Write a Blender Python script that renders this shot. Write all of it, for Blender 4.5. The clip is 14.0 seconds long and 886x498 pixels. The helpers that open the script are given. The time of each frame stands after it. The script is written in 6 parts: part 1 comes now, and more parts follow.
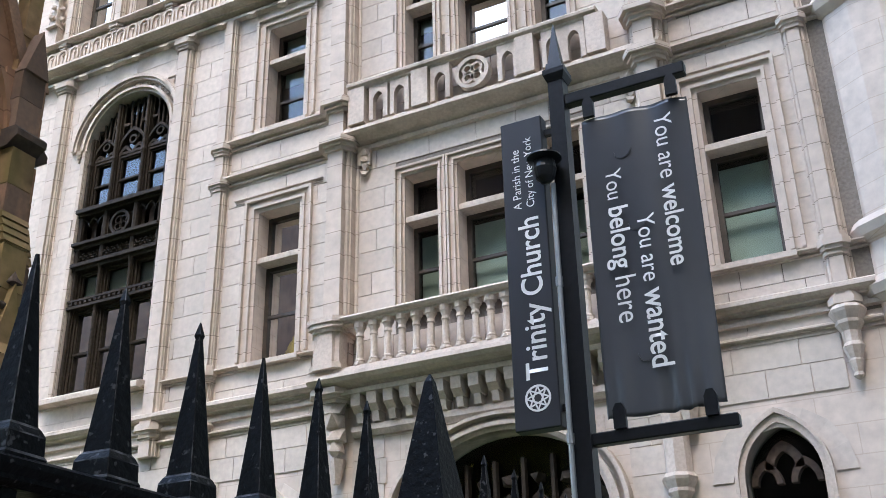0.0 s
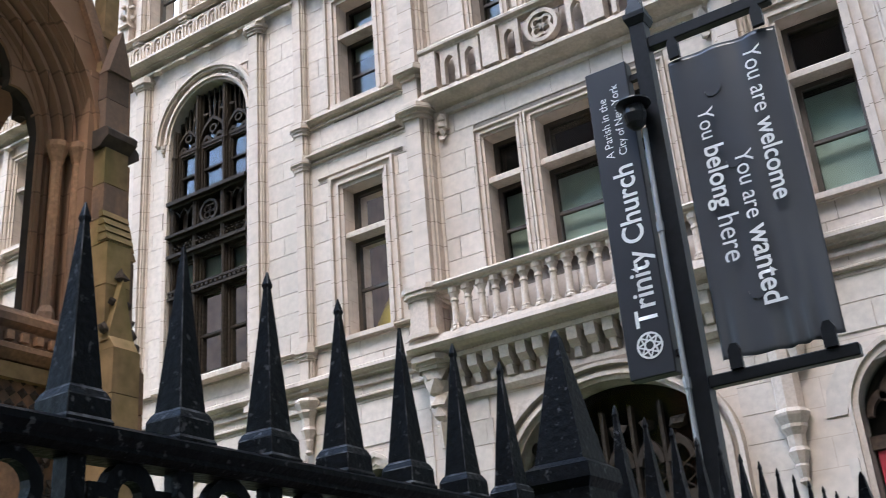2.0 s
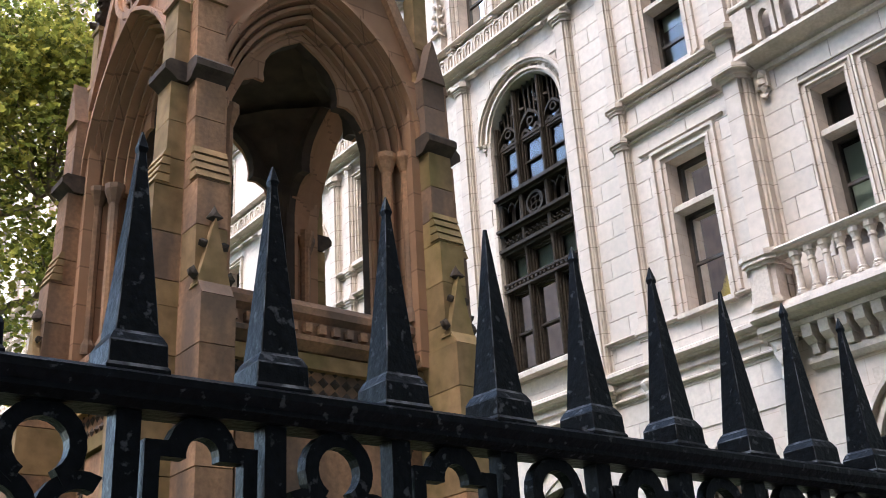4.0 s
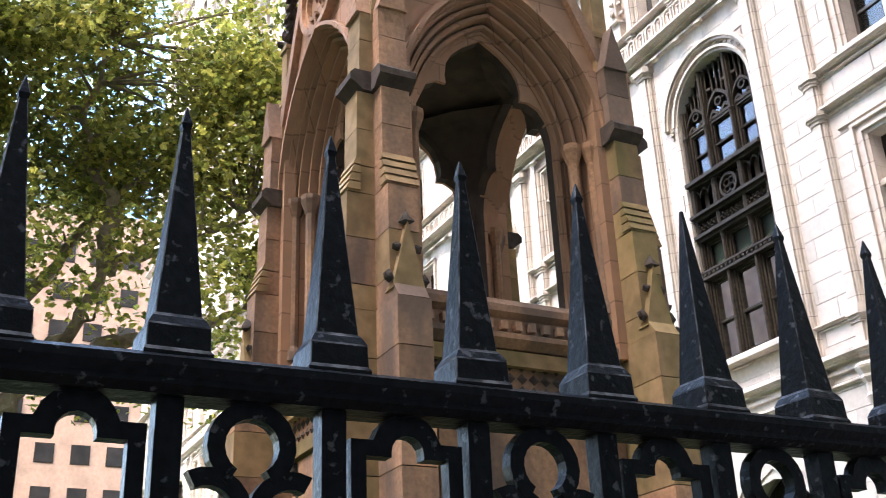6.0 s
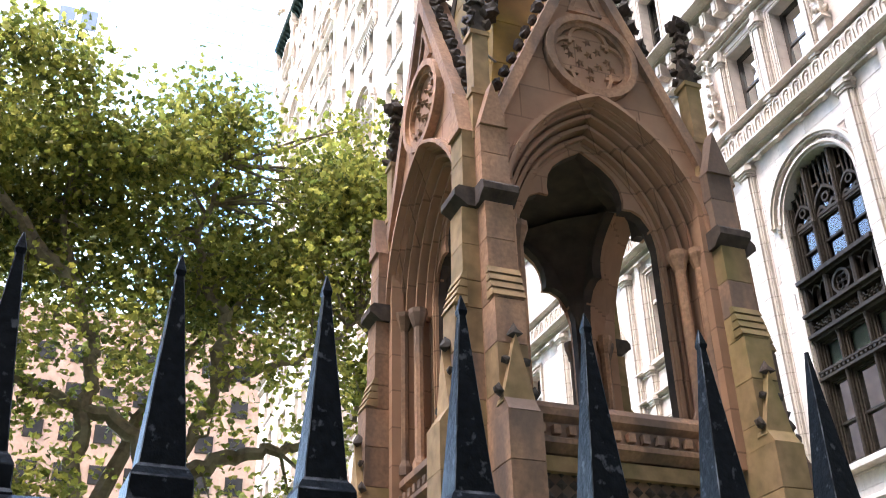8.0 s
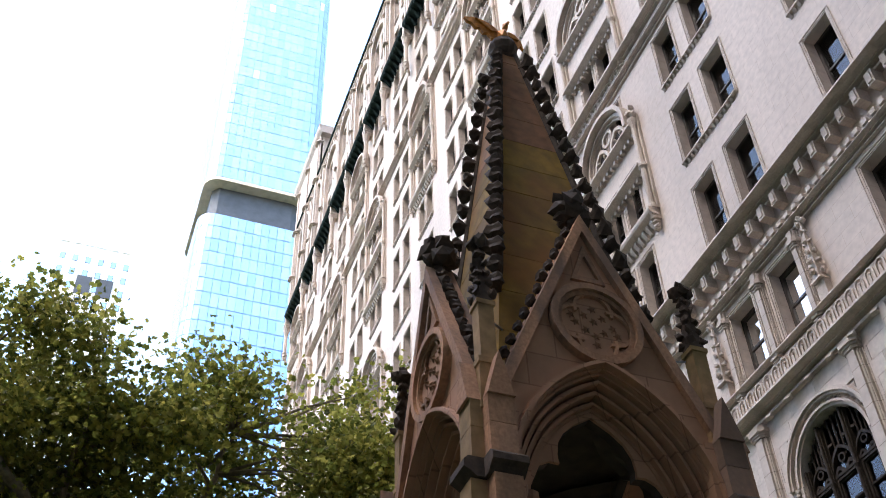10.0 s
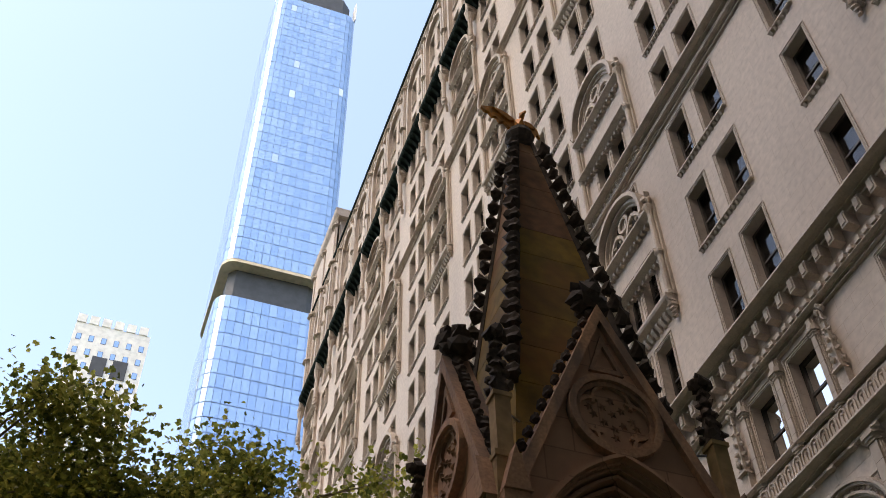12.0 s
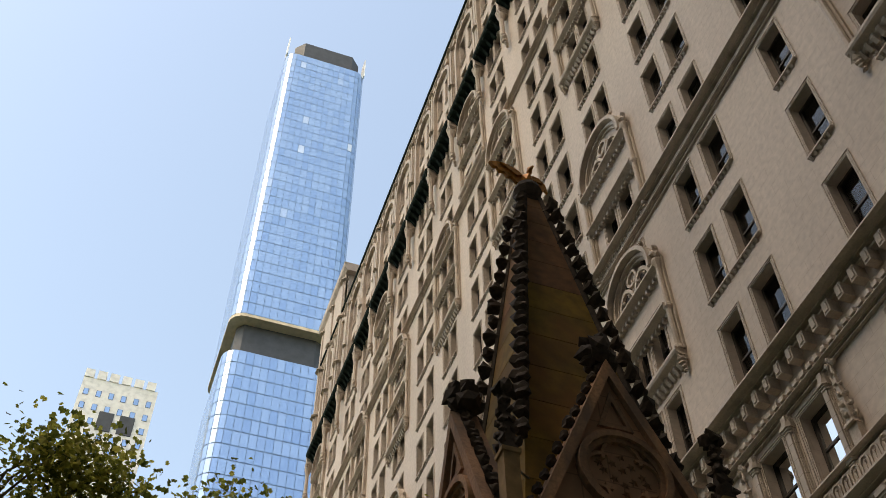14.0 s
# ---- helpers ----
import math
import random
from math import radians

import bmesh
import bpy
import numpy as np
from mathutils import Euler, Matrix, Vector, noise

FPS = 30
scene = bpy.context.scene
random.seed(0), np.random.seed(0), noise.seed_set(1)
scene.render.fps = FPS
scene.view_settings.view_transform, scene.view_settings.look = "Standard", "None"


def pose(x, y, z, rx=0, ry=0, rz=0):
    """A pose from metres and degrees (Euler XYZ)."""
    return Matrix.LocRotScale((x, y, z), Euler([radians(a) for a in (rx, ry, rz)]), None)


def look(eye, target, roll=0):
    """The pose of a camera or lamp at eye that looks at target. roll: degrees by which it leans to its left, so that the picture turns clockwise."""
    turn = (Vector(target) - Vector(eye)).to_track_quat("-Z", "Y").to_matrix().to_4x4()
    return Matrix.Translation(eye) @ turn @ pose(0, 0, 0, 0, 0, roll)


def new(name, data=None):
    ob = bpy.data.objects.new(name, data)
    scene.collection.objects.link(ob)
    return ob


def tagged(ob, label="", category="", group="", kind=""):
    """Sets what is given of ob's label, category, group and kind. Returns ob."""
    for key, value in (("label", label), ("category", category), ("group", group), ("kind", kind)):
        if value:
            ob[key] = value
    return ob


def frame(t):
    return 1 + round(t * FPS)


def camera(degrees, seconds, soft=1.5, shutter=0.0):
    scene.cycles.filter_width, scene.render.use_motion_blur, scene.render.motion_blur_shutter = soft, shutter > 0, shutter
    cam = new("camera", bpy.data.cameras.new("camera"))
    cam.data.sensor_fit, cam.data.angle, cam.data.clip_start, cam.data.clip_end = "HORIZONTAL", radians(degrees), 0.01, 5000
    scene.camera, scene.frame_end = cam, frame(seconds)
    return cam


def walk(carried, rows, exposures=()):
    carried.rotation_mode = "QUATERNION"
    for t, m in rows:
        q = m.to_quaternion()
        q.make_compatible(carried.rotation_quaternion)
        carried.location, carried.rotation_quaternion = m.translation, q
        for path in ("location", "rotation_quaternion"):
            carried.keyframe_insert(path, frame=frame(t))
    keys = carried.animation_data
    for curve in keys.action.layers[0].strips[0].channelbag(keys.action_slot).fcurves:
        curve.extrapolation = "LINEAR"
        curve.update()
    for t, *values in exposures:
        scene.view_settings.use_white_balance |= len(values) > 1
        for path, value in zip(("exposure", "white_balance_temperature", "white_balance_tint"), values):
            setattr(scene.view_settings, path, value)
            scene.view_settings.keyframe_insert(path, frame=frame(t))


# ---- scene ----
cam = camera(45.05, 14.0, soft=0.85, shutter=0.25)
PATH = [
    (0, pose(-0.096, 0.070, 1.622, 115.10, 1.15, 27.35)),
    (0.5, pose(-0.082, 0.038, 1.615, 114.66, 2.38, 28.12)),
    (1, pose(-0.119, 0.050, 1.602, 114.02, 3.74, 30.35)),
    (1.5, pose(-0.142, 0.048, 1.612, 113.82, 4.11, 31.22)),
    (2, pose(-0.158, 0.017, 1.619, 113.33, 4.33, 33.66)),
    (2.5, pose(-0.201, 0.040, 1.608, 114.09, 4.86, 39.63)),
    (3, pose(-0.187, 0.060, 1.615, 114.56, 4.11, 46.26)),
    (3.2, pose(-0.180, 0.067, 1.619, 114.40, 3.71, 47.91)),
    (5.5, pose(-0.144, 0.099, 1.611, 113.68, 3.05, 59.83)),
    (6, pose(-0.186, 0.101, 1.623, 113.99, 2.28, 63.19)),
    (6.5, pose(-0.174, 0.083, 1.607, 113.89, 2.49, 65.23)),
    (7, pose(-0.151, 0.060, 1.615, 114.40, 2.01, 66.86)),
    (7.5, pose(-0.151, 0.052, 1.635, 117.38, 1.57, 68.42)),
    (8, pose(-0.126, 0.038, 1.661, 119.75, 1.36, 68.89)),
    (8.5, pose(-0.118, 0.036, 1.686, 123.29, 0.58, 67.89)),
    (9, pose(-0.096, 0.029, 1.714, 127.38, 1.12, 67.85)),
    (9.2, pose(-0.114, 0.040, 1.715, 129.06, 1.42, 68.36)),
    (11.5, pose(-0.093, 0.022, 1.785, 137.17, 1.01, 70.09)),
    (12, pose(-0.108, 0.026, 1.815, 138.18, 0.91, 70.04)),
    (12.5, pose(-0.132, 0.034, 1.849, 139.71, 0.95, 70.25)),
    (13, pose(-0.126, 0.024, 1.838, 140.58, 0.99, 70.57)),
    (13.5, pose(-0.097, 0.028, 1.820, 140.80, 0.82, 70.62)),
    (14, pose(-0.096, 0.020, 1.808, 141.09, 0.64, 70.40)),
]
EXPOSURES = [(0.0, 3.3, 6500, 7.5), (3.0, 3.4, 6600, 8), (5.5, 3.97, 6650, 10), (7.5, 4.2, 6550, 10), (9.0, 3.3, 6350, 10), (9.6, 2.85, 6500, 11), (11.3, 1.6, 7100, 14.5), (12.5, 1.45, 8500, 12), (14.0, 1.15, 9000, 8)]
walk(cam, PATH, EXPOSURES)

# ---- light ----
world = bpy.data.worlds.new("sky")
scene.world = world
world.use_nodes = True
wn = world.node_tree
sky = wn.nodes.new("ShaderNodeTexSky")
sky.sky_type = "NISHITA"
sky.sun_disc = False
sky.sun_elevation = radians(54)
sky.sun_rotation = radians(158)
sky.air_density, sky.dust_density, sky.ozone_density = 1.0, 0.9, 0.4
wn.links.new(sky.outputs[0], wn.nodes["Background"].inputs[0])
wn.nodes["Background"].inputs[1].default_value = 0.2
sun = new("sun", bpy.data.lights.new("sun", "SUN"))
sun.data.energy, sun.data.angle, sun.data.color = 0.6, radians(25), (1.0, 0.92, 0.82)
sun.matrix_world = look((0, 0, 0), (-0.23, 0.53, -0.82))

# ---- materials ----
def material(name, base, rough=0.8, metal=0.0, grain=8.0, vary=0.25, stain=None, stain_amount=0.4, stain_scale=0.7,
             bump=0.15, streak=1.0, rand=0.0, spec=0.5, edge=(0.45, 0.7)):
    """A weathered surface: fine grain, large stains, relief; rand varies the tone from piece to piece."""
    m = bpy.data.materials.new(name)
    m.use_nodes = True
    nt = m.node_tree
    n, ln = nt.nodes, nt.links
    p = n["Principled BSDF"]
    p.inputs["Roughness"].default_value, p.inputs["Metallic"].default_value = rough, metal
    p.inputs["Specular IOR Level"].default_value = spec
    geo = n.new("ShaderNodeNewGeometry")
    mp = n.new("ShaderNodeMapping")
    mp.inputs["Scale"].default_value = (1, 1, 1 / streak)
    ln.new(geo.outputs["Position"], mp.inputs[0])
    fine, big = n.new("ShaderNodeTexNoise"), n.new("ShaderNodeTexNoise")
    fine.inputs["Scale"].default_value, fine.inputs["Detail"].default_value = grain, 6
    big.inputs["Scale"].default_value, big.inputs["Detail"].default_value = stain_scale, 5
    ln.new(geo.outputs["Position"], fine.inputs[0])
    ln.new(mp.outputs[0], big.inputs[0])
    r1 = n.new("ShaderNodeValToRGB")
    r1.color_ramp.elements[0].position, r1.color_ramp.elements[1].position = 0.3, 0.7
    lo, hi = [c * (1 - vary) for c in base], [min(1, c * (1 + vary)) for c in base]
    r1.color_ramp.elements[0].color, r1.color_ramp.elements[1].color = (*lo, 1), (*hi, 1)
    ln.new(fine.outputs[0], r1.inputs[0])
    mix = n.new("ShaderNodeMix")
    mix.data_type = "RGBA"
    r2 = n.new("ShaderNodeValToRGB")
    r2.color_ramp.elements[0].position, r2.color_ramp.elements[1].position = edge
    r2.color_ramp.elements[0].color = (0, 0, 0, 1)
    r2.color_ramp.elements[1].color = (stain_amount,) * 3 + (1,)
    ln.new(big.outputs[0], r2.inputs[0])
    ln.new(r2.outputs[0], mix.inputs[0])
    ln.new(r1.outputs[0], mix.inputs[6])
    mix.inputs[7].default_value = (*(stain or [c * 0.45 for c in base]), 1)
    out = mix.outputs[2]
    if rand:
        info, hsv, ml = n.new("ShaderNodeObjectInfo"), n.new("ShaderNodeHueSaturation"), n.new("ShaderNodeMapRange")
        ln.new(info.outputs["Random"], ml.inputs[0])
        ml.inputs[3].default_value, ml.inputs[4].default_value = 1 - rand, 1 + rand
        ln.new(ml.outputs[0], hsv.inputs["Value"])
        ln.new(out, hsv.inputs["Color"])
        out = hsv.outputs[0]
    ln.new(out, p.inputs["Base Color"])
    if bump:
        b = n.new("ShaderNodeBump")
        b.inputs["Strength"].default_value, b.inputs["Distance"].default_value = bump, 0.02
        ln.new(fine.outputs[0], b.inputs["Height"])
        ln.new(b.outputs[0], p.inputs["Normal"])
    return m


def glass_material(name, tint, rough=0.02, see=0.75):
    """Window glass: a Fresnel mirror over a tinted clear pane."""
    m = bpy.data.materials.new(name)
    m.use_nodes = True
    n, ln = m.node_tree.nodes, m.node_tree.links
    out = n["Material Output"]
    tr, gl, mx, fr = n.new("ShaderNodeBsdfTransparent"), n.new("ShaderNodeBsdfGlossy"), n.new("ShaderNodeMixShader"), n.new("ShaderNodeFresnel")
    tr.inputs[0].default_value = (*[c * see for c in tint], 1)
    gl.inputs["Roughness"].default_value = rough
    fr.inputs[0].default_value = 1.55
    wob, bp = n.new("ShaderNodeTexNoise"), n.new("ShaderNodeBump")
    wob.inputs["Scale"].default_value = 1.3
    bp.inputs["Strength"].default_value, bp.inputs["Distance"].default_value = 0.12, 0.03
    ln.new(wob.outputs[0], bp.inputs["Height"])
    ln.new(bp.outputs[0], gl.inputs["Normal"])
    ln.new(fr.outputs[0], mx.inputs[0])
    ln.new(tr.outputs[0], mx.inputs[1])
    ln.new(gl.outputs[0], mx.inputs[2])
    ln.new(mx.outputs[0], out.inputs[0])
    return m


def ashlar_material(name, base, course=0.42, length=1.0, joint=0.86, tone=0.985):
    """Coursed limestone seen from far off: faint joints, streaks of soot."""
    m = material(name, base, 0.85, grain=5, vary=0.12, stain=[c * 0.6 for c in base], stain_amount=0.45, stain_scale=0.35, bump=0.03, streak=4)
    n, ln = m.node_tree.nodes, m.node_tree.links
    p = n["Principled BSDF"]
    src = p.inputs["Base Color"].links[0].from_socket
    geo, sep, com, br = n.new("ShaderNodeNewGeometry"), n.new("ShaderNodeSeparateXYZ"), n.new("ShaderNodeCombineXYZ"), n.new("ShaderNodeTexBrick")
    ln.new(geo.outputs["Position"], sep.inputs[0])
    add = n.new("ShaderNodeMath")
    ln.new(sep.outputs[0], add.inputs[0])
    ln.new(sep.outputs[1], add.inputs[1])
    ln.new(add.outputs[0], com.inputs[0])
    ln.new(sep.outputs[2], com.inputs[1])
    ln.new(com.outputs[0], br.inputs[0])
    br.inputs["Scale"].default_value = 1.0
    br.inputs["Brick Width"].default_value, br.inputs["Row Height"].default_value = length, course
    br.inputs["Mortar Size"].default_value = 0.008
    br.inputs["Color1"].default_value, br.inputs["Color2"].default_value = (1, 1, 1, 1), (tone, tone, tone, 1)
    br.inputs["Mortar"].default_value = (joint, joint * 0.97, joint * 0.94, 1)
    mul = n.new("ShaderNodeMix")
    mul.data_type, mul.blend_type = "RGBA", "MULTIPLY"
    mul.inputs[0].default_value = 1
    ln.new(src, mul.inputs[6])
    ln.new(br.outputs[0], mul.inputs[7])
    ln.new(mul.outputs[2], p.inputs["Base Color"])
    return m


LIME = (0.56, 0.465, 0.395)
limestone = ashlar_material("limestone_ashlar", LIME)
limestone_trim = material("limestone_trim", (0.50, 0.415, 0.35), 0.85, grain=18, vary=0.12, stain=(0.20, 0.155, 0.12), stain_amount=0.55, stain_scale=1.9, bump=0.05, streak=2.5, edge=(0.5, 0.72))
pier_stone = ashlar_material("jointed_limestone", (0.505, 0.42, 0.355), 0.46, 60.0, 0.5, 0.95)
limestone_block = material("limestone_block", (0.52, 0.445, 0.385), 0.85, grain=9, vary=0.1, stain=(0.33, 0.29, 0.25), stain_amount=0.4, stain_scale=0.9, bump=0.04, streak=3, rand=0.07)
mortar = material("mortar", (0.21, 0.18, 0.155), 0.95, grain=20)
bronze = material("dark_bronze", (0.030, 0.023, 0.018), 0.6, 0.0, grain=14, vary=0.35, stain=(0.060, 0.044, 0.030), bump=0.1, spec=0.06)
frame_paint = material("bronze_green_paint", (0.045, 0.034, 0.027), 0.5, grain=10)
window_glass = glass_material("window_glass", (0.85, 0.95, 0.92))
blind_green = material("pale_green_blind", (0.58, 0.65, 0.58), 0.8, grain=2, vary=0.15, bump=0)
cream_blind = material("cream_blind", (0.34, 0.30, 0.18), 0.8, grain=2, vary=0.2, bump=0)
# The glow of a lit room is put into this amber; nothing emits.
glow_amber = material("amber_lit_room", (0.80, 0.52, 0.10), 0.8, grain=1.5, vary=0.3, bump=0)
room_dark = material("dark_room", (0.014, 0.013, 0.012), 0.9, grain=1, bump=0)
copper = material("dark_green_copper", (0.015, 0.023, 0.020), 0.85, 0.0, grain=4, vary=0.4, stain=(0.016, 0.028, 0.023), spec=0.03)
brownstone = material("brownstone", (0.375, 0.20, 0.112), 0.9, grain=26, vary=0.22, stain=(0.10, 0.072, 0.058), stain_amount=0.8, stain_scale=2.3, bump=0.14, streak=3.5, rand=0.28, edge=(0.42, 0.62))
brownstone_jointed = ashlar_material("jointed_brownstone", (0.41, 0.222, 0.13), 0.37, 0.62, 0.6, 0.8)
brownstone_moss = material("mossy_brownstone", (0.30, 0.185, 0.09), 0.95, grain=7, vary=0.3, stain=(0.15, 0.125, 0.035), stain_amount=0.75, stain_scale=1.7, bump=0.14, streak=2.5, rand=0.2)
brownstone_dark = material("sooty_brownstone", (0.062, 0.041, 0.030), 0.95, grain=12, vary=0.4, stain=(0.03, 0.025, 0.02), stain_amount=0.7, bump=0.5)
spire_moss = material("ochre_mossy_slab", (0.18, 0.10, 0.010), 0.9, grain=5, vary=0.3, stain=(0.21, 0.075, 0.018), stain_amount=0.8, stain_scale=0.9, bump=0.25, rand=0.2)
bare_slab = material("reddish_bare_slab", (0.20, 0.088, 0.036), 0.9, grain=6, vary=0.3, stain=(0.24, 0.13, 0.05), stain_amount=0.7, stain_scale=1.6, bump=0.15, rand=0.25)
# Soot and the shade under the vault are both put into this brown.
vault_dark = material("sooty_vault", (0.05, 0.033, 0.025), 0.95, grain=5, vary=0.4, bump=0.3)
gilt = material("old_gilding", (0.50, 0.19, 0.025), 0.45, 0.5, grain=14, vary=0.4, stain=(0.10, 0.05, 0.02), stain_amount=0.6, bump=0.3)
iron = material("black_painted_iron", (0.0035, 0.0038, 0.0045), 0.42, 0.0, grain=70, vary=0.5, stain=(0.16, 0.16, 0.165), stain_amount=0.3, stain_scale=60, bump=0.14, spec=0.07, edge=(0.62, 0.70))
worn_iron = material("worn_iron_edge", (0.085, 0.085, 0.088), 0.6, grain=40, vary=0.6, stain=(0.006, 0.006, 0.007), stain_amount=0.9, stain_scale=25, bump=0.1, spec=0.1, edge=(0.40, 0.55))
iron_pole = material("black_pole_paint", (0.008, 0.009, 0.011), 0.35, grain=30, vary=0.3, bump=0.05, spec=0.3)
steel = material("grey_conduit", (0.35, 0.36, 0.38), 0.4, 0.7, grain=20, vary=0.1, bump=0.05)
vinyl = material("charcoal_vinyl", (0.042, 0.045, 0.053), 0.32, grain=3, vary=0.12, stain=(0.065, 0.067, 0.072), stain_amount=0.5, bump=0.12)
sign_paint = material("charcoal_sign", (0.018, 0.020, 0.026), 0.45, grain=3, vary=0.08, bump=0.02)
white_print = material("white_print", (0.80, 0.80, 0.79), 0.6, grain=20, vary=0.03, bump=0)
bark = material("plane_bark", (0.17, 0.125, 0.075), 0.9, grain=14, vary=0.35, stain=(0.30, 0.26, 0.16), stain_amount=0.6, stain_scale=3, bump=0.5)
grass_mat = material("grass", (0.045, 0.07, 0.022), 0.95, grain=30, vary=0.4, stain=(0.10, 0.09, 0.04))
paving = material("sidewalk_concrete", (0.19, 0.18, 0.17), 0.9, grain=20, vary=0.15, bump=0.2)
beige_wall = material("beige_brick", (0.34, 0.205, 0.14), 0.9, grain=3, vary=0.1, bump=0.1)
pale_wall = material("pale_tower_wall", (0.78, 0.74, 0.66), 0.7, grain=0.4, vary=0.08, bump=0)
church_wall = material("church_brownstone", (0.10, 0.066, 0.05), 0.9, grain=0.6, vary=0.3, bump=0)
opposite_wall = material("opposite_facade", (0.22, 0.19, 0.16), 0.9, grain=0.6, vary=0.3, bump=0)
dark_pane = material("dark_window_pane", (0.022, 0.018, 0.016), 0.4, grain=0.8, vary=0.4, bump=0, spec=0.15)
red_sign_paint = material("red_notice", (0.42, 0.03, 0.05), 0.6, grain=4, bump=0)
mech_grey = material("louvre_grey", (0.045, 0.047, 0.05), 0.6, grain=0.5, vary=0.2, bump=0)
soffit_tan = material("tan_soffit", (0.62, 0.50, 0.34), 0.6, grain=0.4, vary=0.1, bump=0)
tower_line = material("mullion_blue", (0.15, 0.24, 0.37), 0.4, grain=1, bump=0)


def leaf_material():
    m = material("plane_leaf", (0.265, 0.275, 0.055), 0.45, grain=3, vary=0.35, bump=0)
    n, ln = m.node_tree.nodes, m.node_tree.links
    p = n["Principled BSDF"]
    src = p.inputs["Base Color"].links[0].from_socket
    geo, hsv, ml, mh = n.new("ShaderNodeNewGeometry"), n.new("ShaderNodeHueSaturation"), n.new("ShaderNodeMapRange"), n.new("ShaderNodeMapRange")
    ln.new(geo.outputs["Random Per Island"], ml.inputs[0])
    ln.new(geo.outputs["Random Per Island"], mh.inputs[0])
    ml.inputs[3].default_value, ml.inputs[4].default_value = 0.45, 1.8
    mh.inputs[3].default_value, mh.inputs[4].default_value = 0.525, 0.465
    ln.new(ml.outputs[0], hsv.inputs["Value"])
    ln.new(mh.outputs[0], hsv.inputs["Hue"])
    ln.new(src, hsv.inputs["Color"])
    ln.new(hsv.outputs[0], p.inputs["Base Color"])
    tl, mx = n.new("ShaderNodeBsdfTranslucent"), n.new("ShaderNodeMixShader")
    mx.inputs[0].default_value = 0.62
    ln.new(hsv.outputs[0], tl.inputs[0])
    ln.new(p.outputs[0], mx.inputs[1])
    ln.new(tl.outputs[0], mx.inputs[2])
    ln.new(mx.outputs[0], n["Material Output"].inputs[0])
    return m


leaf = leaf_material()


def curtain_material():
    m = bpy.data.materials.new("tower_glass")
    m.use_nodes = True
    n, ln = m.node_tree.nodes, m.node_tree.links
    p = n["Principled BSDF"]
    p.inputs["Metallic"].default_value, p.inputs["Roughness"].default_value = 0.42, 0.12
    info, mr = n.new("ShaderNodeNewGeometry"), n.new("ShaderNodeValToRGB")
    ln.new(info.outputs["Random Per Island"], mr.inputs[0])
    mr.color_ramp.elements[0].color, mr.color_ramp.elements[1].color = (0.27, 0.43, 0.68, 1), (0.36, 0.52, 0.75, 1)
    e = mr.color_ramp.elements.new(0.985)
    e.color = (0.36, 0.52, 0.75, 1)
    mr.color_ramp.elements[2].color = (0.92, 0.95, 0.97, 1)
    ln.new(mr.outputs[0], p.inputs["Base Color"])
    return m


tower_glass = curtain_material()


# ---- building blocks ----
def box(bm, x0, x1, y0, y1, z0, z1):
    v = [bm.verts.new((x, y, z)) for x in (x0, x1) for y in (y0, y1) for z in (z0, z1)]
    for f in ((0, 1, 3, 2), (4, 6, 7, 5), (0, 4, 5, 1), (2, 3, 7, 6), (0, 2, 6, 4), (1, 5, 7, 3)):
        bm.faces.new([v[i] for i in f])


def prism(bm, pts, a, b, axis="x"):
    """A polygon extruded from a to b. pts: (y, z) along x, (x, z) along y, (x, y) along z."""
    put = {"x": lambda k, p: (k, p[0], p[1]), "y": lambda k, p: (p[0], k, p[1]), "z": lambda k, p: (p[0], p[1], k)}[axis]
    v0, v1 = [bm.verts.new(put(a, p)) for p in pts], [bm.verts.new(put(b, p)) for p in pts]
    bm.faces.new(v0)
    bm.faces.new(v1[::-1])
    for i in range(len(pts)):
        j = (i + 1) % len(pts)
        bm.faces.new((v0[j], v0[i], v1[i], v1[j]))


def frustum(bm, cx, cy, z0, z1, r0, r1, sides=4, turn=45):
    """A tapered prism; r is the distance from the axis to a corner."""
    rings = []
    for z, r in ((z0, r0), (z1, r1)):
        rings.append([bm.verts.new((cx + r * math.cos(radians(turn + 360 * i / sides)), cy + r * math.sin(radians(turn + 360 * i / sides)), z)) for i in range(sides)])
    bm.faces.new(rings[0][::-1])
    bm.faces.new(rings[1])
    for i in range(sides):
        j = (i + 1) % sides
        bm.faces.new((rings[0][i], rings[0][j], rings[1][j], rings[1][i]))


def lathe(bm, cx, cy, profile, sides=10):
    rings = [[bm.verts.new((cx + r * math.cos(2 * math.pi * i / sides), cy + r * math.sin(2 * math.pi * i / sides), z)) for i in range(sides)] for r, z in profile]
    bm.faces.new(rings[0][::-1])
    bm.faces.new(rings[-1])
    for a, b in zip(rings, rings[1:]):
        for i in range(sides):
            j = (i + 1) % sides
            bm.faces.new((a[i], a[j], b[j], b[i]))


def tube(bm, pts, radii, sides=7):
    """A tapered tube along points."""
    pts = [Vector(p) for p in pts]
    rings = []
    for i, p in enumerate(pts):
        d = (pts[min(i + 1, len(pts) - 1)] - pts[max(i - 1, 0)]).normalized()
        u = d.orthogonal().normalized() if i == 0 else (u - d * u.dot(d)).normalized()
        w = d.cross(u)
        rings.append([bm.verts.new(p + (u * math.cos(2 * math.pi * k / sides) + w * math.sin(2 * math.pi * k / sides)) * radii[i]) for k in range(sides)])
    bm.faces.new(rings[0][::-1])
    bm.faces.new(rings[-1])
    for a, b in zip(rings, rings[1:]):
        for i in range(sides):
            j = (i + 1) % sides
            bm.faces.new((a[i], a[j], b[j], b[i]))


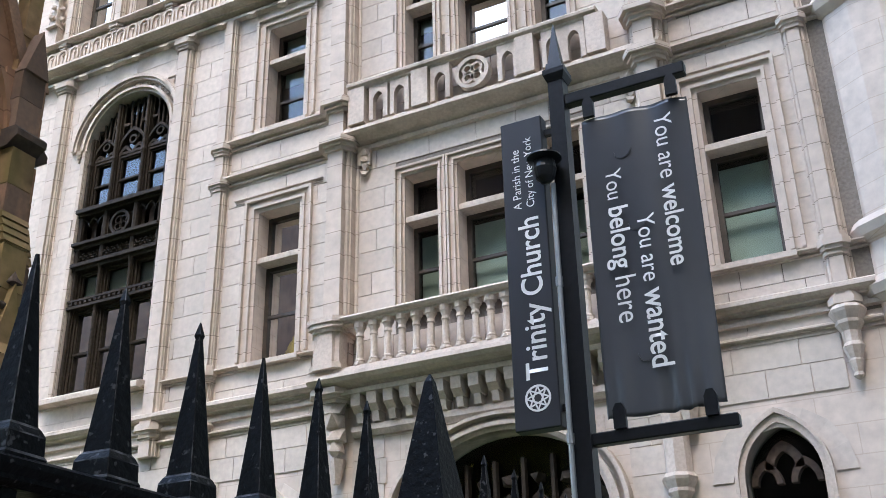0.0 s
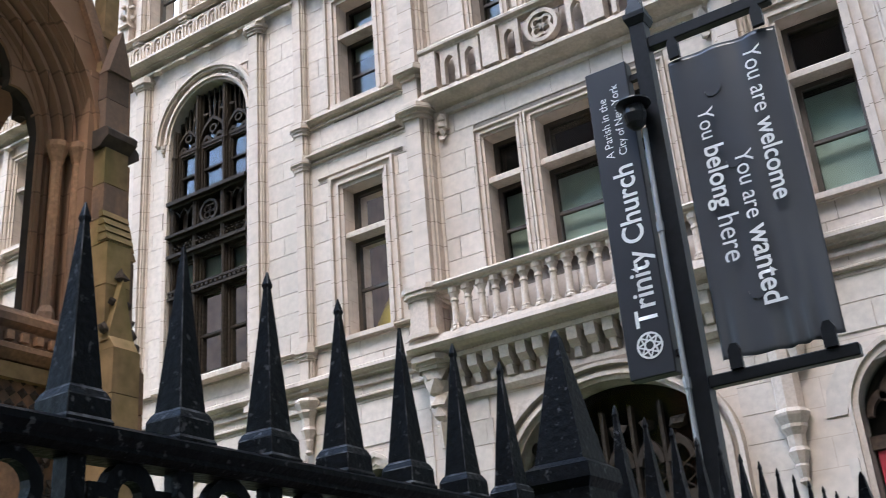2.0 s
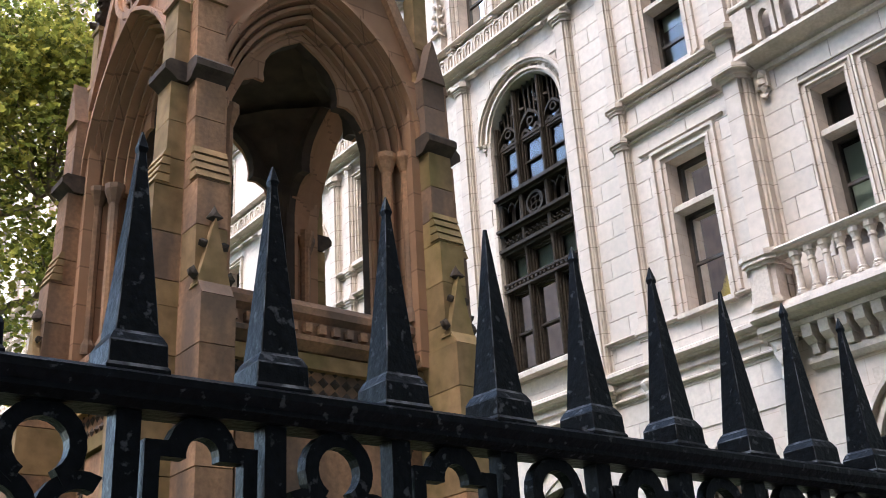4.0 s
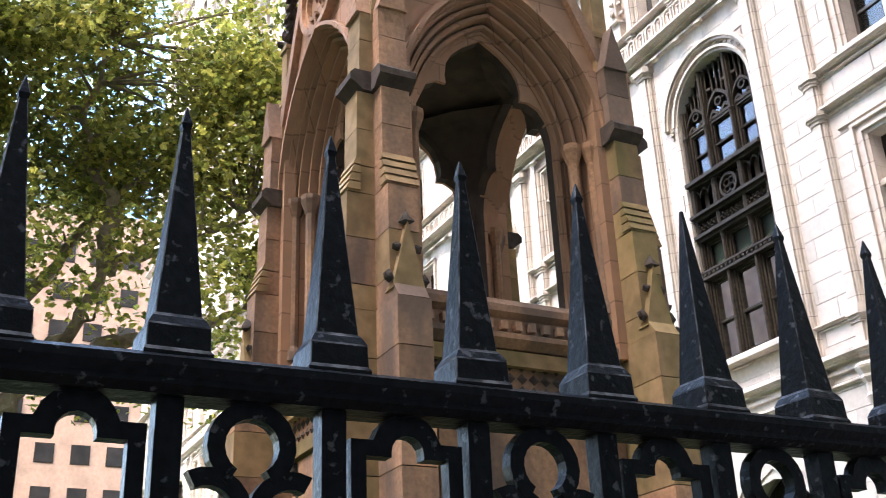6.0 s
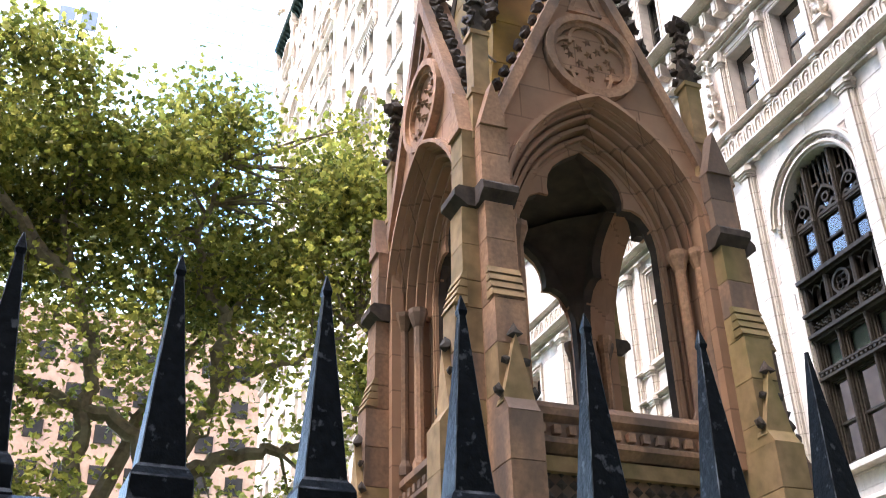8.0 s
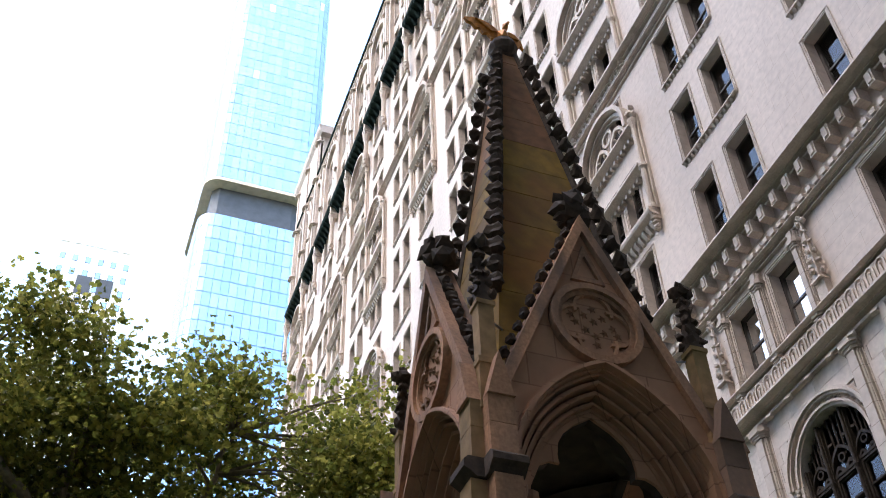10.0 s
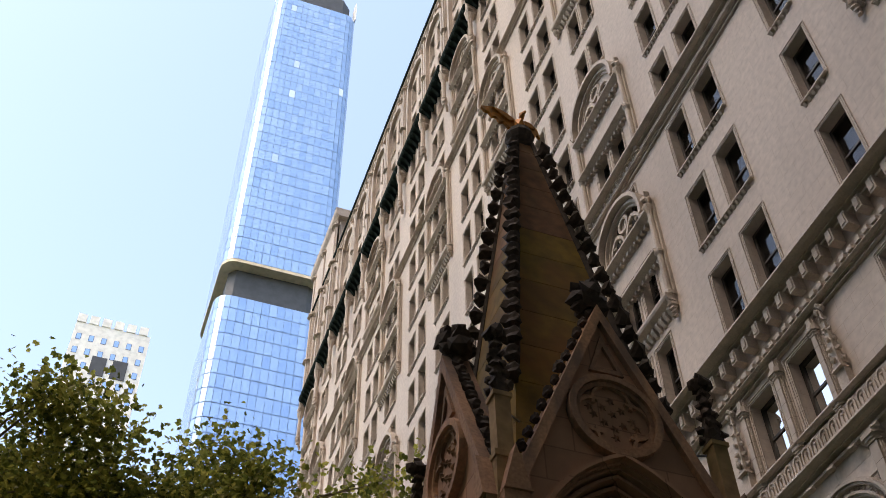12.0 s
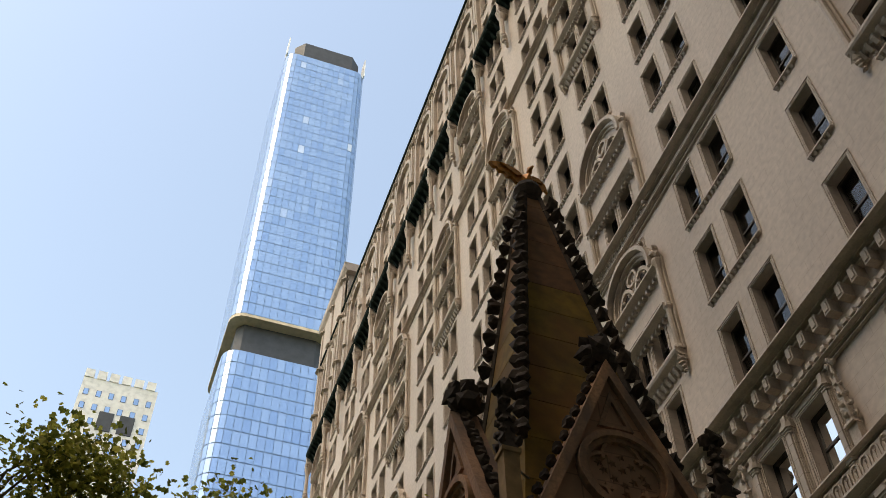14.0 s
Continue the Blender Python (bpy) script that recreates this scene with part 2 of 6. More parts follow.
def lump(bm, c, r, rough=0.35, seed=0, squash=(1, 1, 1)):
    """An uneven carved lump."""
    rnd = random.Random(seed)
    made = bmesh.ops.create_icosphere(bm, subdivisions=1, radius=1)["verts"]
    for v in made:
        k = r * (1 + rough * (rnd.random() * 2 - 1))
        v.co = Vector(c) + Vector((v.co.x * k * squash[0], v.co.y * k * squash[1], v.co.z * k * squash[2]))


def ring(bm, pts_in, pts_out, put, d0, d1):
    """A flat band between two open curves, from depth d0 to d1. put(depth, p) gives the place."""
    a0, b0 = [bm.verts.new(put(d0, p)) for p in pts_in], [bm.verts.new(put(d0, p)) for p in pts_out]
    a1, b1 = [bm.verts.new(put(d1, p)) for p in pts_in], [bm.verts.new(put(d1, p)) for p in pts_out]
    for i in range(len(pts_in) - 1):
        bm.faces.new((a0[i], b0[i], b0[i + 1], a0[i + 1]))
        bm.faces.new((a1[i], a1[i + 1], b1[i + 1], b1[i]))
        bm.faces.new((a0[i], a0[i + 1], a1[i + 1], a1[i]))
        bm.faces.new((b0[i], b1[i], b1[i + 1], b0[i + 1]))
    for i in (0, -1):
        bm.faces.new((a0[i], a1[i], b1[i], b0[i]))


def pointed(half, spring, rise, steps=10, cx=0.0):
    """A pointed (or, for rise near half, round) arch from its left foot to its right foot."""
    c = max(0.0, (rise * rise - half * half) / (2 * half))
    r = half + c
    top = math.acos(min(1, c / r))
    left = [(cx + c - r * math.cos(top * i / steps), spring + r * math.sin(top * i / steps)) for i in range(steps + 1)]
    return left + [(2 * cx - x, z) for x, z in left[-2::-1]]


def segmental(half, spring, rise, steps=20, cx=0.0):
    """A flattened arch (half an ellipse)."""
    return [(cx - half * math.cos(math.pi * i / steps), spring + rise * math.sin(math.pi * i / steps)) for i in range(steps + 1)]


def shape(name, bm, mat, bevel=0.0):
    me = bpy.data.meshes.new(name)
    bmesh.ops.recalc_face_normals(bm, faces=bm.faces[:])
    bm.to_mesh(me)
    bm.free()
    me.materials.append(mat)
    return me


def part(name, bm, mat, parent=None, label="", bevel=0.0):
    """Links a bmesh (or a mesh made before) as one mesh object under a thing or a part."""
    me = bm if isinstance(bm, bpy.types.Mesh) else shape(name, bm, mat)
    ob = new(name, me)
    ob.parent = parent
    if label:
        tagged(ob, label)
    if bevel:
        bv = ob.modifiers.new("edge", "BEVEL")
        bv.width, bv.segments, bv.limit_method = bevel, 1, "ANGLE"
    return ob


def thing(name, label, category, place=(0, 0, 0), group="", kind=""):
    ob = new(name)
    ob.empty_display_size = 0.1
    ob.location = place
    return tagged(ob, label, category, group, kind)


def repeat(name, me, parent, at, turn=0.0, scale=1.0):
    ob = new(name, me)
    ob.parent = parent
    ob.matrix_basis = Matrix.Translation(at) @ Matrix.Rotation(turn, 4, "Z") @ Matrix.Scale(scale, 4)
    return ob


def B():
    return bmesh.new()


# ---- ground ----
g = B()
box(g, -1500, 1500, -1500, 1500, -0.3, 0.0)
tagged(part("ground", g, grass_mat), "grassy churchyard ground reaching far out", "ground", kind="structure")
g = B()
box(g, -1.0, 6.5, -60, 60, 0.004, 0.05)
tagged(part("pavement", g, paving), "worn grey concrete sidewalk beside the fence", "pavement", kind="structure")

# ---- the limestone office building ----
FY = 15.0          # plane of the long front
EAST, WEST = -0.9, -75.0
building = thing("office_building", "tall pale limestone Gothic office building with rows of dark windows", "building", (-38, FY, 0))
building.location = (0, 0, 0)
PAIRS = [-16.0 - 9.27 * i for i in range(7)]
SPECIAL = [-21.0 - 9.27 * i for i in range(6)]
SILLS = [21.95 + 3.65 * k for k in range(12)]
openings = []       # x0, x1, z0, z1, kind


def opening(x0, x1, z0, z1, kind="plain"):
    openings.append((x0, x1, z0, z1, kind))


for c in (-11.15, -2.5):
    opening(c - 0.48, c + 0.48, 8.1, 11.15, "tall")
    opening(c - 0.46, c + 0.46, 13.05, 15.5, "tall")
for c in (-8.05, -5.35):
    opening(c - 0.33, c + 0.33, 8.45, 11.08, "tall")
    opening(c - 0.30, c + 0.30, 13.4, 15.6, "tall")
opening(-7.32, -6.08, 8.45, 11.08, "tall")
opening(-7.2, -6.2, 13.4, 15.6, "tall")
opening(-8.4, -5.0, 0.05, 6.1, "door")
opening(-3.06, -2.02, 1.2, 5.62, "gothic")
opening(-11.7, -10.6, 1.2, 5.62, "gothic")
for i, c in enumerate(PAIRS):
    a = c + 0.65 if i == 0 else c
    opening(a - 1.18, a + 1.17, 8.15, 15.12, "arched")
    opening(a - 1.3, a + 1.3, 1.2, 5.8, "gothic")
for c in SPECIAL:
    for d in (-0.75, 0.75):
        opening(c + d - 0.45, c + d + 0.45, 8.1, 11.15, "tall")
        opening(c + d - 0.45, c + d + 0.45, 13.05, 15.5, "tall")
for c in PAIRS:
    for d in (-0.9, 0.9):
        opening(c + d - 0.5, c + d + 0.5, 17.4, 19.45, "sash")
for c in [-11.3, -2.0] + SPECIAL:
    opening(c - 0.52, c + 0.52, 17.4, 19.45, "sash")
for c in (-8.05, -6.7, -5.35):
    opening(c - 0.45, c + 0.45, 17.4, 19.45, "sash")
for k, z in enumerate(SILLS):
    for c in PAIRS:
        opening(c - 1.38, c - 0.42, z, z + 2.4, "sash_a")
        opening(c + 0.36, c + 1.40, z, z + 2.4, "sash_b")
    for c in (-11.35, -2.05):
        opening(c - 0.48, c + 0.48, z, z + 2.35, "sash")
    for c in (-8.2, -6.7, -5.2):
        opening(c - 0.42, c + 0.42, z, z + 2.35, "sash")
    for i, c in enumerate(SPECIAL):
        if i == 0 and k == 4:
            continue
        for d in (-0.62, 0.62):
            opening(c + d - 0.42, c + d + 0.42, z, z + 2.35, "sash_a" if d < 0 else "sash_b")
for c in PAIRS + SPECIAL + [-11.35, -6.7, -2.05]:
    for d in (-0.85, 0.85):
        opening(c + d - 0.45, c + d + 0.45, 67.2, 69.6, "sash")
        opening(c + d - 0.45, c + d + 0.45, 71.0, 74.0, "sash")

# front wall with its openings and reveals
DEEP = 0.42


def front_wall():
    xs = sorted({round(v, 3) for o in openings for v in o[:2]} | {EAST, WEST, -34.0})
    zs = sorted({round(v, 3) for o in openings for v in o[2:4]} | {0.0, 7.0, 16.0, 76.8})
    xi, zi = {v: i for i, v in enumerate(xs)}, {v: i for i, v in enumerate(zs)}
    hole = np.zeros((len(xs) - 1, len(zs) - 1), bool)
    for x0, x1, z0, z1, _ in openings:
        hole[xi[round(x0, 3)]:xi[round(x1, 3)], zi[round(z0, 3)]:zi[round(z1, 3)]] = True
    verts, faces, bed = [], [], []      # bed: the mortar behind the ashlar blocks

    def quad(*p):
        n = len(verts)
        verts.extend(p)
        faces.append((n, n + 1, n + 2, n + 3))
    for i in range(len(xs) - 1):
        j = 0
        while j < len(zs) - 1:
            if hole[i, j]:
                j += 1
                continue
            e = j
            while e < len(zs) - 1 and not hole[i, e] and not (zs[e] in (7.0, 16.0) and e > j):
                e += 1
            if 7.0 <= zs[j] and zs[e] <= 16.0 and xs[i] >= -34.0:
                bed.append(len(faces))
            quad((xs[i], FY, zs[j]), (xs[i + 1], FY, zs[j]), (xs[i + 1], FY, zs[e]), (xs[i], FY, zs[e]))
            j = e
    for x0, x1, z0, z1, _ in openings:
        b = FY + DEEP
        quad((x0, FY, z0), (x0, FY, z1), (x0, b, z1), (x0, b, z0))
        quad((x1, FY, z0), (x1, b, z0), (x1, b, z1), (x1, FY, z1))
        quad((x0, FY, z0), (x0, b, z0), (x1, b, z0), (x1, FY, z0))
        quad((x0, FY, z1), (x1, FY, z1), (x1, b, z1), (x0, b, z1))
    me = bpy.data.meshes.new("front_wall")
    me.from_pydata(verts, [], faces)
    me.materials.append(limestone)
    me.materials.append(mortar)
    for i in bed:
        me.polygons[i].material_index = 1
    return me


part("front_wall", front_wall(), None, building)
b = B()
box(b, WEST, EAST, 40, 40.4, 0, 76.8)
box(b, WEST, WEST + 0.4, FY + DEEP, 40, 0, 76.8)
box(b, EAST - 0.4, EAST, FY + DEEP, 40, 0, 76.8)
part("side_wall", b, limestone, building)
b = B()
box(b, WEST, EAST, FY + 0.02, 40.4, 76.8, 77.0)
part("roof", b, mortar, building)
# near-black sheet and slabs: the darkness of the rooms is put into their colour
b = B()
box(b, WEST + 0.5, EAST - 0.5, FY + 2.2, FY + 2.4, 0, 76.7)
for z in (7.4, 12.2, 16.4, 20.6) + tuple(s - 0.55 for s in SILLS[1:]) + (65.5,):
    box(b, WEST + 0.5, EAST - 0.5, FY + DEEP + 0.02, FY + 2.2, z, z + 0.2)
part("room_back", b, room_dark, building, "near-black back wall and slabs that give the rooms their darkness")

# windows
cache = {}


def window_meshes(w, h, kind):
    key = (round(w, 2), round(h, 2), kind)
    if key in cache:
        return cache[key]
    f = B()
    t = 0.085
    box(f, -w / 2, -w / 2 + t, 0, 0.1, 0, h)
    box(f, w / 2 - t, w / 2, 0, 0.1, 0, h)
    box(f, -w / 2 + t, w / 2 - t, 0, 0.1, 0, t)
    box(f, -w / 2 + t, w / 2 - t, 0, 0.1, h - t, h)
    stone = None
    if kind == "tall":
        zt = h * 0.655
        stone = B()
        prism(stone, [(-0.30, zt - 0.02), (0.12, zt - 0.02), (0.12, zt + 0.16), (-0.18, zt + 0.16), (-0.30, zt + 0.08)], -w / 2, w / 2)
        stone = shape("transom", stone, limestone_trim)
        box(f, -w / 2 + t, w / 2 - t, 0.02, 0.09, zt * 0.47, zt * 0.47 + 0.06)
        box(f, -w / 2 + t, w / 2 - t, 0, 0.1, zt - 0.1, zt - 0.02)
    else:
        box(f, -w / 2 + t, w / 2 - t, 0.02, 0.09, h * 0.48, h * 0.48 + 0.07)
    p = B()
    v = [p.verts.new(c) for c in ((-w / 2 + 0.02, 0.055, 0.02), (w / 2 - 0.02, 0.055, 0.02), (w / 2 - 0.02, 0.055, h - 0.02), (-w / 2 + 0.02, 0.055, h - 0.02))]
    p.faces.new(v)
    s = B()
    prism(s, [(-0.48, -0.14), (0.0, -0.14), (0.0, 0.0), (-0.40, -0.02), (-0.48, -0.05)], -w / 2 - 0.16, w / 2 + 0.16)
    if kind.startswith("sash"):
        s.free()
        s = B()
        # a thin bracketed sill; one long one serves a pair
        off = {"sash": 0.0, "sash_a": 0.91 if h > 2.38 else 0.62, "sash_b": 0.0}[kind]
        wide = {"sash": w, "sash_a": 2.78 if h > 2.38 else 2.08, "sash_b": w}[kind]
        a, e = off - wide / 2 - 0.1, off + wide / 2 + 0.1
        if kind == "sash_b":
            a, e = -w / 2, w / 2
        deep = 0.0 if kind == "sash_b" else 0.12
        prism(s, [(-0.32 - deep, -0.09), (0.0, -0.09), (0.0, 0.0), (-0.30 - deep, -0.015), (-0.32 - deep, -0.03)], a, e)
        for i in range(int((e - a) / 0.2) if deep else 0):
            x = a + 0.1 + i * 0.2
            prism(s, [(-0.32, -0.22), (-0.35, -0.21), (-0.41, -0.13), (-0.41, -0.09), (-0.32, -0.09)], x - 0.05, x + 0.05)
    bl = B()
    box(bl, -w / 2 + 0.05, w / 2 - 0.05, 0.22, 0.23, h * 0.02, h * 0.98)
    cache[key] = (shape("frame", f, frame_paint), shape("pane", p, window_glass), shape("sill", s, limestone_trim), shape("blind", bl, blind_green), stone)
    return cache[key]


rw = random.Random(4)
sur_cache = {}


def surround(w, h, wide, proud):
    """A stepped and moulded stone border round a window: sunk fillet, roll, flat, outer bead."""
    key = (round(w, 2), round(h, 2), wide)
    if key not in sur_cache:
        s = B()
        o, put = w / 2, (lambda d, p: (p[0], -d, p[1]))
        path = lambda k: [(-o - k, 0.0), (-o - k, h + k), (o + k, h + k), (o + k, 0.0)]
        prof = ((0, -0.02), (0, 0.35), (0.26, 0.35), (0.26, 1.5), (0.46, 1.5), (0.46, 0.7), (0.80, 0.7), (0.80, 2.0), (1.0, 2.0), (1.0, -0.02))
        grid = [[s.verts.new(put(-0.02 if d < 0 else proud * d, p)) for p in path(wide * k)] for k, d in prof]
        for a, c in zip(grid, grid[1:]):
            for i in range(3):
                s.faces.new((a[i], a[i + 1], c[i + 1], c[i]))
        for i in (0, 3):
            s.faces.new([g[i] for g in grid])
        sur_cache[key] = shape("surround", s, pier_stone if wide > 0.12 else limestone_trim)
    return sur_cache[key]


for x0, x1, z0, z1, kind in openings:
    if kind not in ("plain", "tall", "sash", "sash_a", "sash_b"):
        continue
    w, h = x1 - x0, z1 - z0
    fr, pa, si, bl, st = window_meshes(w, h, kind)
    win = repeat("window", fr, building, ((x0 + x1) / 2, FY + DEEP - 0.1, z0))
    repeat("pane", pa, win, (0, 0, 0)).visible_shadow = False
    repeat("sill", si, win, (0, 0, 0))
    near = z1 < 12 and x0 > -13
    if near and x0 < -11:
        # no real blind: this sheet carries the lit room's glow as amber colour
        ob = repeat("blind", bl, win, (0, 0, 0))
        ob.data = bl.copy()
        ob.data.materials[0] = glow_amber
        ob.matrix_basis = Matrix.Diagonal((1, 1, 0.6, 1))
    elif near and h > 2:
        repeat("blind", bl, win, (0, 0, 0)).matrix_basis = Matrix.Diagonal((1, 1, 0.62, 1))
    elif near or rw.random() < (0.4 if z1 < 17 else 0.05):
        repeat("blind", bl, win, (0, 0, 0 if near else h * 0.5 * (rw.random() < 0.6)))
    if st:
        repeat("transom", st, win, (0, 0, 0))
    repeat("surround", surround(w, h, 0.30 if w > 0.9 and w < 1.0 else 0.19, 0.05) if kind == "tall" else surround(w, h, 0.13, 0.018), win, (0, -DEEP + 0.1, 0))


# mouldings that run along the front
def band(name, x0, x1, pts, mat=limestone_trim, parent=building):
    m = B()
    prism(m, [(FY - d, z) for d, z in pts] + [(FY + 0.05, pts[-1][1]), (FY + 0.05, pts[0][1])], x0, x1)
    return part(name, m, mat, parent)


def roll(z, h, d):
    """A cornice profile: a cove, a nose and a wash."""
    return [(0.02, z), (d * 0.34, z + h * 0.03), (d * 0.36, z + h * 0.18), (d * 0.1, z + h * 0.22), (d * 0.12, z + h * 0.36), (d * 0.5, z + h * 0.42), (d * 0.52, z + h * 0.5), (d * 0.8, z + h * 0.54), (d, z + h * 0.64), (d * 0.98, z + h * 0.8), (d * 0.8, z + h * 0.85), (d * 0.3, z + h), (0.02, z + h)]


for x0, x1 in ((WEST, -9.9), (-3.4, EAST)):
    band("string_course", x0, x1, roll(7.05, 0.42, 0.26))
    band("string_course", x0, x1, roll(6.75, 0.16, 0.10))
    band("sill_course", x0, x1, roll(7.93, 0.14, 0.14))
    band("string_course", x0 if x0 > -20 else -12.65, x1, roll(11.9, 0.22, 0.20))
    band("string_course", x0 if x0 > -20 else -12.65, x1, roll(12.72, 0.22, 0.20))
    band("hood_band", -12.2 if x0 < -20 else -3.3, -10.15 if x0 < -20 else -1.75, roll(11.45, 0.1, 0.09))
for i in range(len(SPECIAL)):
    c = SPECIAL[i]
    band("string_course", c - 2.3, c + 2.3, roll(11.9, 0.22, 0.20))
    band("string_course", c - 2.3, c + 2.3, roll(12.72, 0.22, 0.20))
band("cornice", WEST, EAST, roll(16.0, 0.42, 0.42))
band("panel_course", WEST, EAST, [(0.16, 16.44), (0.16, 16.98), (0.05, 16.98)])
band("sill_course", WEST, EAST, roll(17.0, 0.22, 0.30))
band("dentil_cornice", WEST, EAST, roll(21.0, 0.42, 0.62))
band("dentil_bed", WEST, EAST, roll(19.75, 0.26, 0.26))
band("string_course", WEST, EAST, roll(32.4, 0.55, 0.48))
band("string_course", WEST, -18.7, roll(54.4, 0.38, 0.34))
band("string_course", WEST, EAST, roll(32.0, 0.3, 0.24))
band("string_course", WEST, EAST, roll(33.0, 0.2, 0.26))


def row(name, x0, x1, step, make, mat, cut=-33.0):
    """A row of carved pieces: the near ones one by one, the far ones joined."""
    m = B()
    make(m, 0.0)
    me = shape(name, m, mat)
    rest = B()
    x = x1
    while x > x0:
        if x > cut:
            repeat(name, me, building, (x, 0, 0))
        else:
            make(rest, x)
        x -= step
    if rest.verts:
        tagged(part(name + "_frieze", rest, mat, building), kind="stuff")
    else:
        rest.free()


def dentil(m, x):
    box(m, x - 0.12, x + 0.12, FY - 0.34, FY, 20.60, 21.03)
    box(m, x - 0.07, x + 0.07, FY - 0.37, FY - 0.34, 20.67, 20.96)


def small_dentil(m, x):
    box(m, x - 0.09, x + 0.09, FY - 0.30, FY, 19.98, 20.12)


def panel_arch(m, x):
    pts_i, pts_o = pointed(0.11, 16.80, 0.11, 4, x), pointed(0.15, 16.80, 0.16, 4, x)
    put = lambda d, p: (p[0], FY - d, p[1])
    ring(m, [(x - 0.11, 16.46)] + pts_i + [(x + 0.11, 16.46)], [(x - 0.15, 16.46)] + pts_o + [(x + 0.15, 16.46)], put, 0.15, 0.20)
    lump(m, (x, FY - 0.17, 16.80), 0.045, 0.3, 1)
    box(m, x - 0.016, x + 0.016, FY - 0.19, FY - 0.15, 16.46, 16.78)


def rosette(m, x):
    lump(m, (x, FY - 0.2, 15.93), 0.11, 0.4, 5, (1, 0.8, 0.8))


row("dentil", -74, -1.4, 0.56, dentil, limestone_trim)
row("small_dentil", -74, -1.4, 0.31, small_dentil, limestone_trim, -20)
row("panel_arch", -74, -1.4, 0.36, panel_arch, limestone_trim, -30)
row("rosette", -74, -1.6, 0.8, rosette, limestone_trim, -30)


# piers between the bays
def pier(x, z0, z1, w=0.55, d=0.32, bands=()):
    """A flat jointed pier: stepped back at its sides, with slim rolls in the angles."""
    m = B()
    box(m, x - w * 0.5, x + w * 0.5, FY - d * 0.45, FY + 0.02, z0, z1)
    box(m, x - w * 0.3, x + w * 0.3, FY - d * 0.85, FY - d * 0.44, z0, z1)
    for s in (-1, 1):
        lathe(m, x + s * w * 0.37, FY - d * 0.52, [(w * 0.075, z0), (w * 0.075, z1)], 8)
        lathe(m, x + s * w * 0.56, FY - d * 0.06, [(w * 0.07, z0), (w * 0.07, z1)], 8)
    for z in bands:
        for h0, h1, k in ((-0.10, -0.03, 0.98), (-0.03, 0.03, 1.12), (0.03, 0.13, 1.3), (0.13, 0.17, 1.16), (0.17, 0.24, 1.0)):
            prism(m, [(x - w * 0.55 * k, FY), (x - w * 0.55 * k, FY - d * 0.6 * k), (x - w * 0.33 * k, FY - d * k), (x + w * 0.33 * k, FY - d * k), (x + w * 0.55 * k, FY - d * 0.6 * k), (x + w * 0.55 * k, FY)], z + h0, z + h1, "z")
    return part("pier", m, pier_stone, building)


for x in (-9.68, -3.65):
    pier(x, 7.0, 16.0, 0.55, 0.42, (7.0, 8.1, 11.9, 12.75))
    pier(x, 16.9, 21.0, 0.5, 0.4, (16.9,))
for x in (-1.35,):
    pier(x, 7.0, 16.0, 0.32, 0.2, (7.05, 7.95, 11.85))
for i, c in enumerate(PAIRS):
    a = c + 0.65 if i == 0 else c
    for x in (a - 2.05, a + 1.52) if i == 0 else (a - 2.0, a + 2.0):
        pier(x, 6.6, 16.0, 0.42, 0.22, (7.05, 15.75))
    pier(a + 2.75, 7.2, 16.0, 0.34, 0.2, (7.9, 11.9, 12.72))
    pier(c, 17.0, 19.75, 0.3, 0.2, (17.0, 19.3))
    for s in (-1.62, 1.62):
        pier(c + s, 17.0, 19.75, 0.26, 0.18, (17.0, 19.3))
        cr = B()
        x = c + s * 1.28
        prism(cr, [(x - 0.15, FY), (x - 0.15, FY - 0.2), (x + 0.15, FY - 0.2), (x + 0.15, FY)], 17.2, 17.75, "z")
        frustum(cr, x, FY - 0.12, 17.75, 17.85, 0.25, 0.2)
        frustum(cr, x, FY - 0.12, 17.85, 19.7, 0.15, 0.03)
        for k in range(5):
            r = 0.17 - 0.024 * k
            for dx, dy in ((-r, 0), (r, 0), (0, -r)):
                lump(cr, (x + dx, FY - 0.12 + dy, 18.0 + k * 0.33), 0.085 - 0.008 * k, 0.35, k)
        for dx in (-0.1, 0.1, 0):
            lump(cr, (x + dx, FY - 0.14, 19.66 + (0.12 if dx == 0 else 0)), 0.09, 0.3, 2)
        part("crocketed_pinnacle", cr, limestone_trim, building)


